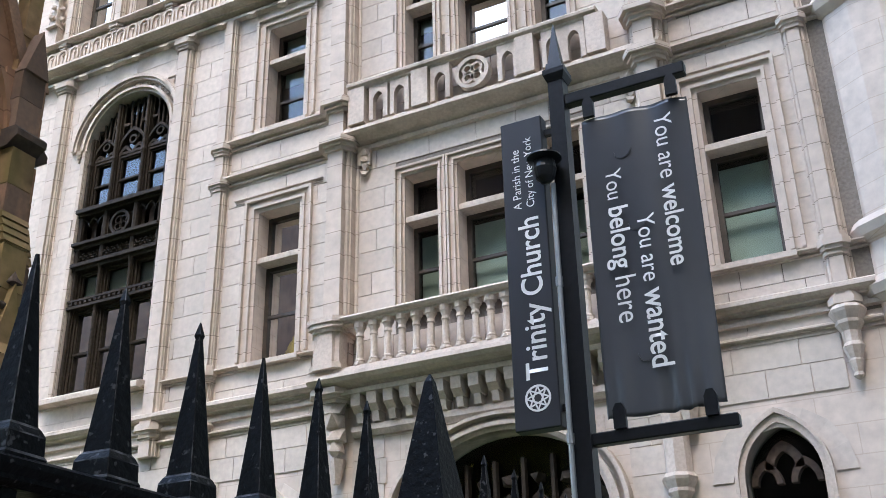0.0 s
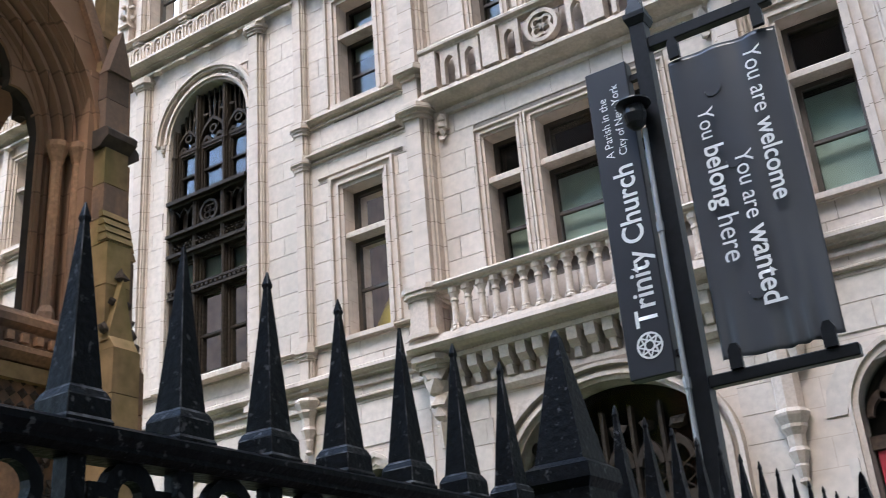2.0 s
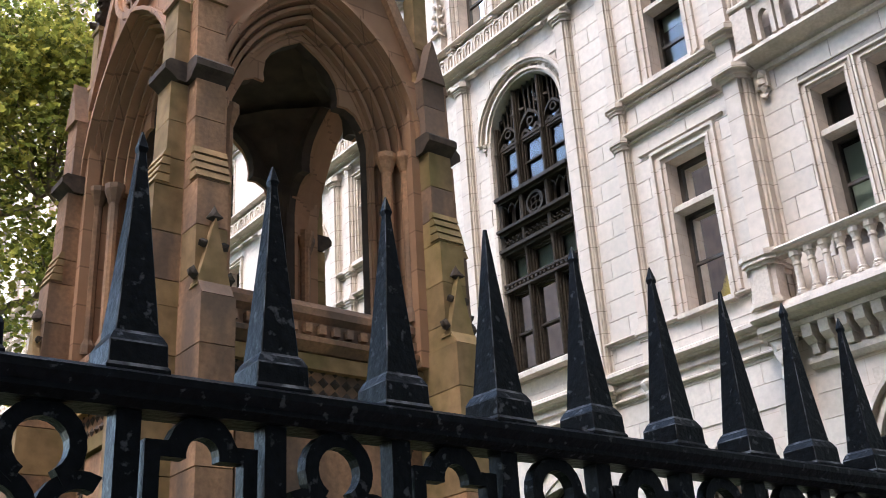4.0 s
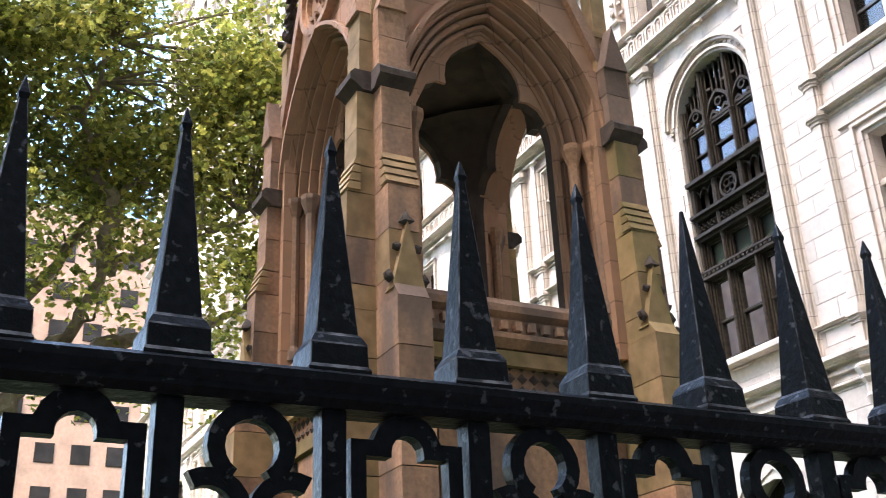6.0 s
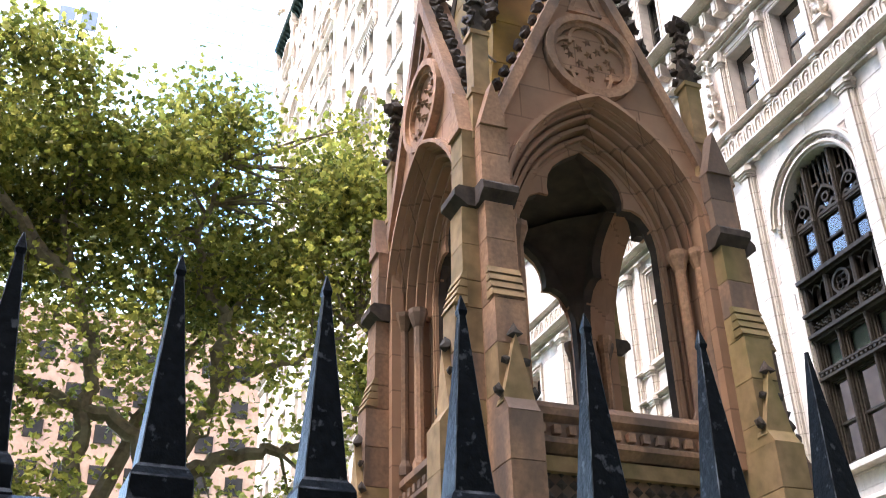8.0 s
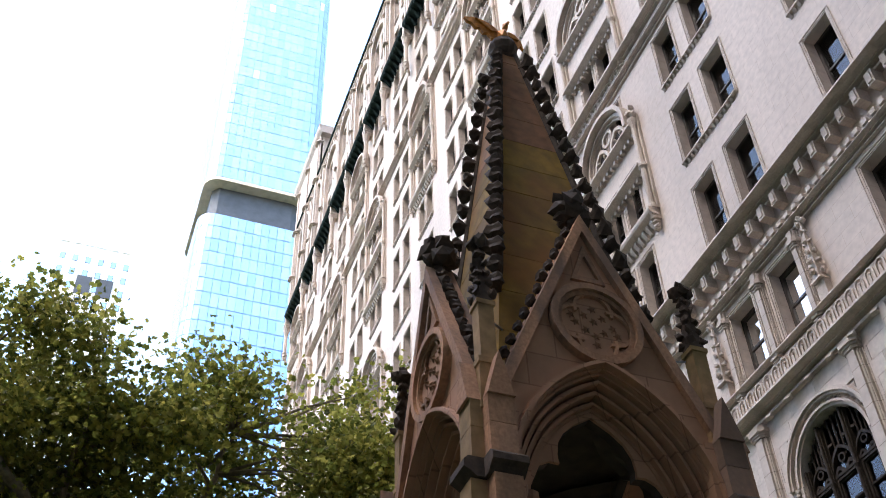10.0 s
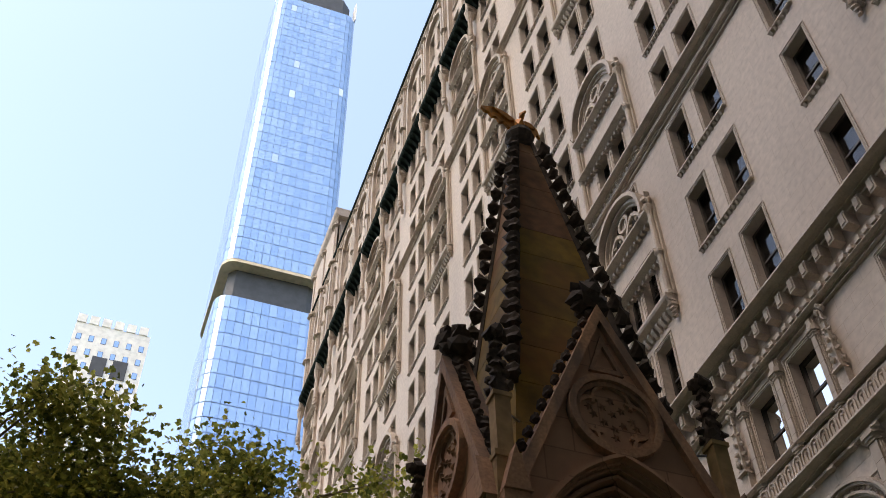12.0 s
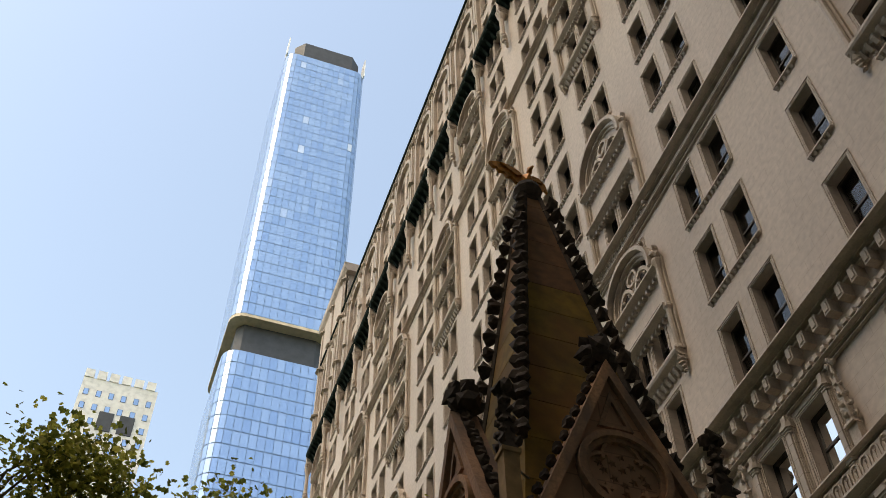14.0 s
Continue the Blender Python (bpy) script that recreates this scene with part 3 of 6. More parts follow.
# tall arched windows of dark metal
def arched_window(cx, i):
    put = lambda d, p: (p[0], FY - d, p[1])
    half, spring, rise = 1.18, 13.95, 1.17
    st = B()
    inner = segmental(half, spring, rise, 20, cx)
    outline = [(x, 15.14) for x, z in inner]
    ring(st, inner, outline, put, -DEEP + 0.02, 0.012)
    for a, b2, d in ((1.0, 1.05, 0.03), (1.05, 1.10, 0.09), (1.10, 1.20, -0.02), (1.20, 1.25, 0.12), (1.25, 1.31, 0.17), (1.31, 1.35, 0.07)):
        ring(st, segmental(half * a, spring, rise * a, 24, cx), segmental(half * b2, spring, rise * b2, 24, cx), put, -0.05, d)
    part("arch_moulding", st, limestone_trim, building)
    jm = B()
    for s in (-1, 1):
        prism(jm, [(cx + s * half, FY + 0.12), (cx + s * (half + 0.02), FY - 0.04), (cx + s * (half + 0.10), FY - 0.06), (cx + s * (half + 0.12), FY + 0.01), (cx + s * (half + 0.02), FY + 0.14)], 8.16, spring, "z")
        for k in range(3):
            lump(jm, (cx + s * half * 1.16, FY - 0.05, spring - 0.06 - 0.09 * k), 0.085 - 0.02 * k, 0.35, k)
    part("jamb", jm, pier_stone, building)
    boss = B()
    for k in range(4):
        t = math.pi / 4 + k * math.pi / 2
        lump(boss, (0.036 * math.cos(t), 0, 0.036 * math.sin(t)), 0.034, 0.35, k)
    boss = shape("arch_boss", boss, limestone_trim)
    for k in range(17):
        t = math.pi * (k + 1) / 18
        tagged(repeat("arch_boss", boss, building, (cx - half * 1.15 * math.cos(t), FY - 0.015, spring + rise * 1.15 * math.sin(t))), kind="stuff")
    y0, y1 = FY + 0.10, FY + 0.30
    win = B()
    box(win, cx - half, cx + half, y0 + 0.08, y1, 11.1, 12.2)
    w = part("arched_window", win, bronze, building, "tall dark bronze arched window with tracery")
    for x in (-half + 0.06, -0.42, 0.42, half - 0.06):
        top = spring + rise * math.sqrt(max(0.05, 1 - (x / half) ** 2)) - 0.05
        m = B()
        lathe(m, cx + x, y0 - 0.02, [(0.05, 8.15), (0.07, 8.2), (0.045, 8.28), (0.045, 10.9), (0.075, 11.0), (0.075, 12.3), (0.05, 12.4), (0.045, 13.5), (0.07, 13.58), (0.045, 13.66), (0.04, top)], 8)
        box(m, cx + x - 0.065, cx + x + 0.065, y0, y1, 8.15, top)
        part("mullion", m, bronze, w)
    for z, h, d in ((8.15, 0.10, 0.05), (10.10, 0.06, 0.10), (10.16, 0.10, 0.04), (10.26, 0.05, 0.09), (10.98, 0.07, 0.08), (11.05, 0.08, 0.16), (11.46, 0.07, 0.10), (11.53, 0.07, 0.20), (12.26, 0.06, 0.10), (12.32, 0.09, 0.20)):
        m = B()
        box(m, cx - half, cx + half, y0 - d, y1, z, z + h)
        part("transom", m, bronze, w)
    # a sash in each light: stiles, rails and a meeting bar
    for x0, x1 in ((-half + 0.12, -0.485), (-0.355, 0.355), (0.485, half - 0.12)):
        for z0, z1, bar in ((8.26, 10.1, 9.1), (10.31, 10.97, None), (12.42, 13.64, 13.02)):
            m = B()
            path = lambda k: [(cx + x0 + k, z0 + k), (cx + x0 + k, z1 - k), (cx + x1 - k, z1 - k), (cx + x1 - k, z0 + k), (cx + x0 + k, z0 + k)]
            ring(m, path(0.05), path(0.0), put, -0.24, -0.15)
            ring(m, path(0.085), path(0.05), put, -0.24, -0.19)
            if bar:
                box(m, cx + x0 + 0.05, cx + x1 - 0.05, FY + 0.17, FY + 0.24, bar, bar + 0.05)
            part("sash", m, bronze, w)
            if z0 < 12:
                m = B()
                box(m, cx + x0, cx + x1, FY + 0.34, FY + 0.36, z0, z1)
                part("blind", m, blind_green if z0 > 10 or x0 > 0.3 else cream_blind, w)
    orn = B()
    for x in (-0.8, 0, 0.8):
        if x == 0:
            pts = lambda r: [(cx + r * math.cos(2 * math.pi * k / 16), 11.92 + r * math.sin(2 * math.pi * k / 16)) for k in range(17)]
            ring(orn, pts(0.22), pts(0.28), put, -0.22, -0.04)
            for k in range(4):
                t = math.pi / 4 + k * math.pi / 2
                c2 = lambda r: [(cx + 0.105 * math.cos(t) + r * math.cos(j * math.pi / 5), 11.92 + 0.105 * math.sin(t) + r * math.sin(j * math.pi / 5)) for j in range(11)]
                ring(orn, c2(0.065), c2(0.10), put, -0.20, -0.08)
        for q in ((-0.26, 0.0, 0.26) if x else (-0.36, 0.36)):
            u, hw = cx + x + q * (1 if x else 0.97), 0.115 if x else 0.05
            if x:
                ring(orn, [(u - hw, 11.62)] + pointed(hw, 12.02, hw * 1.5, 5, u) + [(u + hw, 11.62)], [(u - hw - 0.03, 11.62)] + pointed(hw + 0.03, 12.02, hw * 1.5 + 0.05, 5, u) + [(u + hw + 0.03, 11.62)], put, -0.22, -0.08)
            else:
                box(orn, u - 0.02, u + 0.02, FY + 0.07, FY + 0.2, 11.6, 12.26)
    for k in range(17):
        x = cx - 1.06 + k * 0.1325
        for dx, dz in ((0, 0.06), (0.05, 0), (0, -0.06), (-0.05, 0)):
            lump(orn, (x + dx, FY + 0.06, 11.30 + dz), 0.036, 0.3, k)
        box(orn, x - 0.035, x + 0.035, FY + 0.0, FY + 0.1, 10.18, 10.24)
    tagged(part("spandrel_ornament", orn, bronze, w), kind="stuff")
    tr = B()
    for x0, x1 in ((-1.12, -0.42), (-0.42, 0.42), (0.42, 1.12)):
        m2, hw = (x0 + x1) / 2, (x1 - x0) / 2
        top_at = lambda px: spring + rise * math.sqrt(max(0.02, 1 - (px / half) ** 2)) - 0.04
        ring(tr, pointed(hw * 0.86, 13.7, hw * 1.3, 6, cx + m2), pointed(hw * 1.0, 13.7, hw * 1.5, 6, cx + m2), put, -0.27, -0.13)
        for q in (-0.46, 0.46):
            px = cx + m2 + q * hw
            ring(tr, pointed(hw * 0.28, 13.62, hw * 0.46, 5, px), pointed(hw * 0.44, 13.62, hw * 0.66, 5, px), put, -0.26, -0.15)
        eye = lambda r: [(cx + m2 + r * math.cos(math.pi * k / 6), 14.02 + r * math.sin(math.pi * k / 6)) for k in range(13)]
        ring(tr, eye(0.07), eye(0.115), put, -0.26, -0.15)
        for u0, u1 in ((0.0, 0.0), (-0.3, -0.42), (0.3, 0.42), (-0.9, -0.8), (0.9, 0.8)):
            a0, a1 = m2 + u0 * hw, m2 + u1 * hw
            z_low = 14.22 if u0 == 0 else 14.05
            if top_at(a1) > z_low + 0.06:
                tube(tr, [(cx + a0, FY + 0.2, z_low), (cx + a1, FY + 0.2, top_at(a1))], [0.028, 0.028], 5)
        for u0 in (-0.62, 0.62):
            a0 = m2 + u0 * hw
            if top_at(a0) > 14.5:
                lump(tr, (cx + a0, FY + 0.2, 14.45), 0.07, 0.4, 3)
        box(tr, cx + x0, cx + x1, FY + 0.14, FY + 0.26, 13.66, 13.73)
    tagged(part("tracery", tr, bronze, w), kind="stuff")
    for z0, z1 in ((8.2, 10.0), (10.18, 11.05), (12.34, 15.1)):
        pn = B()
        v = [pn.verts.new((cx + x, FY + 0.24, z)) for x, z in ((-half, z0), (half, z0), (half, z1), (-half, z1))]
        pn.faces.new(v)
        part("pane", pn, window_glass, w).visible_shadow = False
    si = B()
    prism(si, [(FY - 0.30, 7.98), (FY + 0.4, 7.98), (FY + 0.4, 8.16), (FY - 0.2, 8.14), (FY - 0.30, 8.08)], cx - half - 0.1, cx + half + 0.1)
    part("sill", si, limestone_trim, w)


for i, c in enumerate(PAIRS):
    arched_window(c + 0.65 if i == 0 else c, i)


# pointed ground-floor openings and the entrance
def pointed_opening(x0, x1, top, notice=False):
    cx, half = (x0 + x1) / 2, (x1 - x0) / 2
    put = lambda d, p: (p[0], FY - d, p[1])
    spring = top - half * 1.45
    st = B()
    inner = pointed(half, spring, half * 1.45, 8, cx)
    ring(st, inner, [(x, top + 0.012) for x, z in inner], put, -DEEP + 0.02, 0.012)
    leg = lambda k: [(cx - half * k, 1.2)] + pointed(half * k, spring, half * 1.45 * k, 8, cx) + [(cx + half * k, 1.2)]
    ring(st, leg(1.0), leg(1.16), put, -0.1, 0.05)
    ring(st, leg(1.16), leg(1.26), put, -0.1, 0.09)
    w = part("pointed_window", st, limestone_trim, building, "pointed limestone window surround with cusped tracery")
    t = B()
    a = half * 0.94
    ring(t, pointed(a * 0.30, spring + 0.28 * half, a * 0.5, 6, cx), pointed(a * 0.55, spring + 0.28 * half, a * 0.8, 6, cx), put, -0.3, -0.15)
    for s in (-1, 1):
        ring(t, pointed(a * 0.26, spring - 0.1 * half, a * 0.45, 6, cx + s * a * 0.55), pointed(a * 0.44, spring - 0.1 * half, a * 0.7, 6, cx + s * a * 0.55), put, -0.3, -0.15)
    box(t, x0, x1, FY + 0.16, FY + 0.32, spring - 0.5, spring - 0.32)
    part("tracery", t, brownstone_dark, w)
    p = B()
    v = [p.verts.new((x, FY + 0.3, z)) for x, z in ((x0, 1.2), (x1, 1.2), (x1, top), (x0, top))]
    p.faces.new(v)
    part("pane", p, window_glass, w).visible_shadow = False
    if notice:
        n = B()
        box(n, x0 + 0.06, x1 - 0.06, FY + 0.2, FY + 0.24, 3.3, spring - 0.52)
        nb = part("notice_board", n, red_sign_paint, w, "red notice panel in the window")
        n = B()
        for k in range(3):
            box(n, cx - 0.2, cx + 0.25 - 0.08 * k, FY + 0.19, FY + 0.198, spring - 0.86 - k * 0.09, spring - 0.82 - k * 0.09)
        part("print", n, white_print, nb)
    bl = B()
    pts = [(cx + (half * 1.9) * math.cos(math.pi * k / 8), spring + half * 1.9 * math.sin(math.pi * k / 8)) for k in range(9)]
    for k in range(8):
        (xa, za), (xb, zb) = pts[k], pts[k + 1]
        q = B()
        ins = lambda x, z, f: (cx + (x - cx) * f, spring + (z - spring) * f)
        ring(q, [ins(xa, za, 0.69), ins(xb, zb, 0.69)], [ins(xa, za, 0.985), ins(xb, zb, 0.985)], put, -0.02, 0.022)
        part("voussoir", q, limestone_block, w)
    bl.free()


pointed_opening(-3.06, -2.02, 5.62, True)
pointed_opening(-11.7, -10.6, 5.62)
for i, c in enumerate(PAIRS):
    a = c + 0.65 if i == 0 else c
    pointed_opening(a - 1.3, a + 1.3, 5.8)


def entrance(cx=-6.7, half=1.7, top=6.1):
    put = lambda d, p: (p[0], FY - d, p[1])
    spring, rise = 4.7, 1.4
    st = B()
    inner = segmental(half, spring, rise, 24, cx)
    ring(st, inner, [(x, top + 0.012) for x, z in inner], put, -DEEP + 0.02, 0.012)
    w = part("entrance_arch", st, limestone_trim, building, "broad limestone entrance arch over dark tracery")
    for a, b2, d in ((1.0, 1.05, 0.06), (1.05, 1.10, 0.14), (1.10, 1.16, 0.04), (1.16, 1.2, 0.2)):
        leg = lambda k: [(cx - half * k, 0.0)] + segmental(half * k, spring, rise * k, 24, cx) + [(cx + half * k, 0.0)]
        m = B()
        ring(m, leg(a), leg(b2), put, -0.1, d)
        part("arch_order", m, limestone_trim, w)
    t = B()
    for k in range(7):
        x = cx - half + (k + 0.5) * half * 2 / 7
        ring(t, pointed(0.14, 4.75, 0.24, 5, x), pointed(0.22, 4.75, 0.40, 5, x), put, -0.34, -0.2)
        lump(t, (x, FY + 0.28, 5.35), 0.12, 0.5, k)
        box(t, x - half / 7 - 0.03, x - half / 7 + 0.03, FY + 0.22, FY + 0.34, 0.1, 5.7)
        for j in range(8):
            for s in (-1, 1):
                tube(t, [(x - s * 0.2, FY + 0.3, 2.6 + j * 0.28), (x + s * 0.2, FY + 0.3, 2.88 + j * 0.28)], [0.012, 0.012], 4)
    box(t, cx - half, cx + half, FY + 0.2, FY + 0.36, 4.15, 4.3)
    part("tracery", t, bronze, w, "dark leaded tracery of the entrance")
    p = B()
    v = [p.verts.new((x, FY + 0.36, z)) for x, z in ((cx - half, 0.1), (cx + half, 0.1), (cx + half, top), (cx - half, top))]
    p.faces.new(v)
    part("pane", p, window_glass, w).visible_shadow = False


entrance()


# balconies of the projecting bay
def lower_balcony():
    x0, x1 = -9.95, -3.38
    bal = B()
    prism(bal, [(FY - 0.1, 6.98), (FY - 0.40, 7.0), (FY - 0.42, 7.07), (FY - 0.36, 7.10), (FY - 0.42, 7.15), (FY - 0.60, 7.18), (FY - 0.67, 7.24), (FY - 0.66, 7.31), (FY - 0.58, 7.33), (FY - 0.56, 7.42), (FY + 0.02, 7.42)], x0, x1)
    base = part("balcony", bal, limestone_trim, building, "carved limestone balcony with a row of balusters")
    r = B()
    prism(r, [(FY - 0.36, 8.17), (FY - 0.56, 8.17), (FY - 0.57, 8.21), (FY - 0.64, 8.23), (FY - 0.67, 8.27), (FY - 0.64, 8.31), (FY - 0.36, 8.33)], x0, x1)
    part("handrail", r, limestone_trim, base)
    m = B()
    lathe(m, 0, 0, [(0.105, 7.42), (0.105, 7.46), (0.08, 7.48), (0.09, 7.51), (0.062, 7.54), (0.058, 7.92), (0.075, 7.94), (0.06, 8.0), (0.085, 8.07), (0.105, 8.09), (0.105, 8.17)], 10)
    me = shape("baluster", m, limestone_trim)
    for k in range(18):
        repeat("baluster", me, base, (-9.0 + k * 0.27, FY - 0.48, 0))
    m = B()
    prism(m, [(-0.26, FY - 0.3), (-0.26, FY - 0.56), (-0.17, FY - 0.56), (-0.15, FY - 0.62), (0.15, FY - 0.62), (0.17, FY - 0.56), (0.26, FY - 0.56), (0.26, FY - 0.3)], 7.42, 8.2, "z")
    for z0, z1, k in ((7.42, 7.50, 0.06), (7.50, 7.54, 0.03), (8.10, 8.16, 0.03), (8.16, 8.24, 0.08), (8.24, 8.34, 0.11)):
        prism(m, [(-0.26 - k, FY - 0.3), (-0.26 - k, FY - 0.56 - k * 0.6), (-0.16 - k * 0.5, FY - 0.62 - k), (0.16 + k * 0.5, FY - 0.62 - k), (0.26 + k, FY - 0.56 - k * 0.6), (0.26 + k, FY - 0.3)], z0, z1, "z")
    me = shape("pedestal", m, limestone_trim)
    for x in (-9.62, -3.7):
        repeat("pedestal", me, base, (x, 0, 0))
    m = B()
    prism(m, [(FY, 6.70), (FY - 0.24, 6.70), (FY - 0.36, 6.80), (FY - 0.38, 7.02), (FY, 7.02)], -0.09, 0.09)
    prism(m, [(FY, 6.52), (FY - 0.2, 6.54), (FY - 0.24, 6.70), (FY, 6.70)], -0.06, 0.06)
    me = shape("bracket", m, limestone_trim)
    for k in range(17):
        repeat("bracket", me, base, (-9.15 + k * 0.31, 0, 0))
    m = B()
    prism(m, [(FY, 6.34), (FY - 0.08, 6.34), (FY - 0.15, 6.42), (FY - 0.15, 6.52), (FY, 6.52)], -9.35, -4.0)
    part("bed_moulding", m, limestone_trim, base)


def upper_balcony():
    x0, x1 = -9.4, -4.4
    m = B()
    prism(m, [(FY - 0.02, 11.80), (FY - 0.10, 11.82), (FY - 0.12, 11.90), (FY - 0.08, 11.93), (FY - 0.16, 11.98), (FY - 0.34, 12.05), (FY - 0.41, 12.10), (FY - 0.40, 12.17), (FY - 0.34, 12.19), (FY - 0.30, 12.26), (FY + 0.02, 12.26)], -9.9, -3.4)
    base = part("balcony", m, limestone_trim, building, "pierced limestone parapet with trefoil openings")
    m = B()
    prism(m, [(FY - 0.18, 13.0), (FY - 0.37, 13.0), (FY - 0.38, 13.04), (FY - 0.45, 13.07), (FY - 0.46, 13.12), (FY - 0.42, 13.17), (FY - 0.18, 13.18)], x0, x1)
    part("handrail", m, limestone_trim, base)
    put = lambda d, p: (p[0], FY - d, p[1])
    arch = B()
    ring(arch, [(-0.11, 12.26)] + pointed(0.11, 12.68, 0.17, 4) + [(0.11, 12.26)], [(-0.2, 12.26), (-0.2, 12.6)] + [(-0.2 + 0.4 * k / 6, 13.0) for k in range(7)] + [(0.2, 12.6), (0.2, 12.26)], put, 0.24, 0.36)
    me = shape("pierced_arch", arch, limestone_trim)
    post = B()
    box(post, -0.17, 0.17, FY - 0.42, FY - 0.16, 12.24, 13.02)
    mp = shape("post", post, limestone_trim)
    q = B()
    pts = lambda r: [(r * math.cos(2 * math.pi * k / 16), 12.63 + r * math.sin(2 * math.pi * k / 16)) for k in range(17)]
    ring(q, pts(0.26), pts(0.34), put, 0.22, 0.38)
    for k in range(4):
        t = math.pi / 4 + math.pi / 2 * k
        ring(q, [(0.13 * math.cos(t) + 0.07 * math.cos(a), 12.63 + 0.13 * math.sin(t) + 0.07 * math.sin(a)) for a in [j * math.pi / 4 for j in range(9)]],
             [(0.13 * math.cos(t) + 0.125 * math.cos(a), 12.63 + 0.13 * math.sin(t) + 0.125 * math.sin(a)) for a in [j * math.pi / 4 for j in range(9)]], put, 0.24, 0.35)
    mq = shape("quatrefoil", q, limestone_trim)
    for x in (-9.2, -7.85, -5.75, -4.45):
        repeat("post", mp, base, (x, 0, 0))
    for x in (-8.75, -8.3, -7.45, -6.1, -5.25, -4.85):
        repeat("pierced_arch", me, base, (x, 0, 0))
    repeat("quatrefoil", mq, base, (-6.8, 0, 0))


lower_balcony()
upper_balcony()

# carved corbels and pendants under the piers
for x, big in ((-9.65, True), (-3.7, True)):
    m = B()
    for k, (z, r) in enumerate(((6.85, 0.30), (6.6, 0.26), (6.4, 0.22), (6.2, 0.2), (6.0, 0.14))):
        lump(m, (x, FY - 0.22 + 0.02 * k, z), r, 0.28, k + 3, (0.85, 0.8, 0.9))
    frustum(m, x, FY - 0.1, 5.6, 6.0, 0.06, 0.16, 6)
    part("carved_corbel", m, limestone_trim, building, "weathered carved limestone corbel")
for x, z in ((-1.35, 7.0), (-3.95, 5.0), (-12.6, 7.0)):
    m = B()
    lathe(m, x, FY - 0.08, [(0.02, z - 0.98), (0.075, z - 0.93), (0.06, z - 0.88), (0.10, z - 0.72), (0.09, z - 0.69), (0.15, z - 0.52), (0.12, z - 0.46), (0.13, z - 0.3), (0.19, z - 0.2), (0.19, z - 0.15), (0.25, z - 0.04), (0.26, z), (0.22, z + 0.06)], 8)
    part("pendant_corbel", m, limestone_trim, building)
m = B()
lathe(m, -3.95, FY - 0.05, [(0.2, 5.0), (0.18, 6.6)], 8)
part("shaft", m, limestone_trim, building)
for x in (-9.2, -4.05):
    m = B()
    for k in range(4):
        lump(m, (x, FY - 0.08, 11.75 - k * 0.14), 0.11 - 0.012 * k, 0.45, k)
    box(m, x - 0.13, x + 0.13, FY - 0.12, FY, 11.5, 11.9)
    part("carved_drop", m, limestone_trim, building)


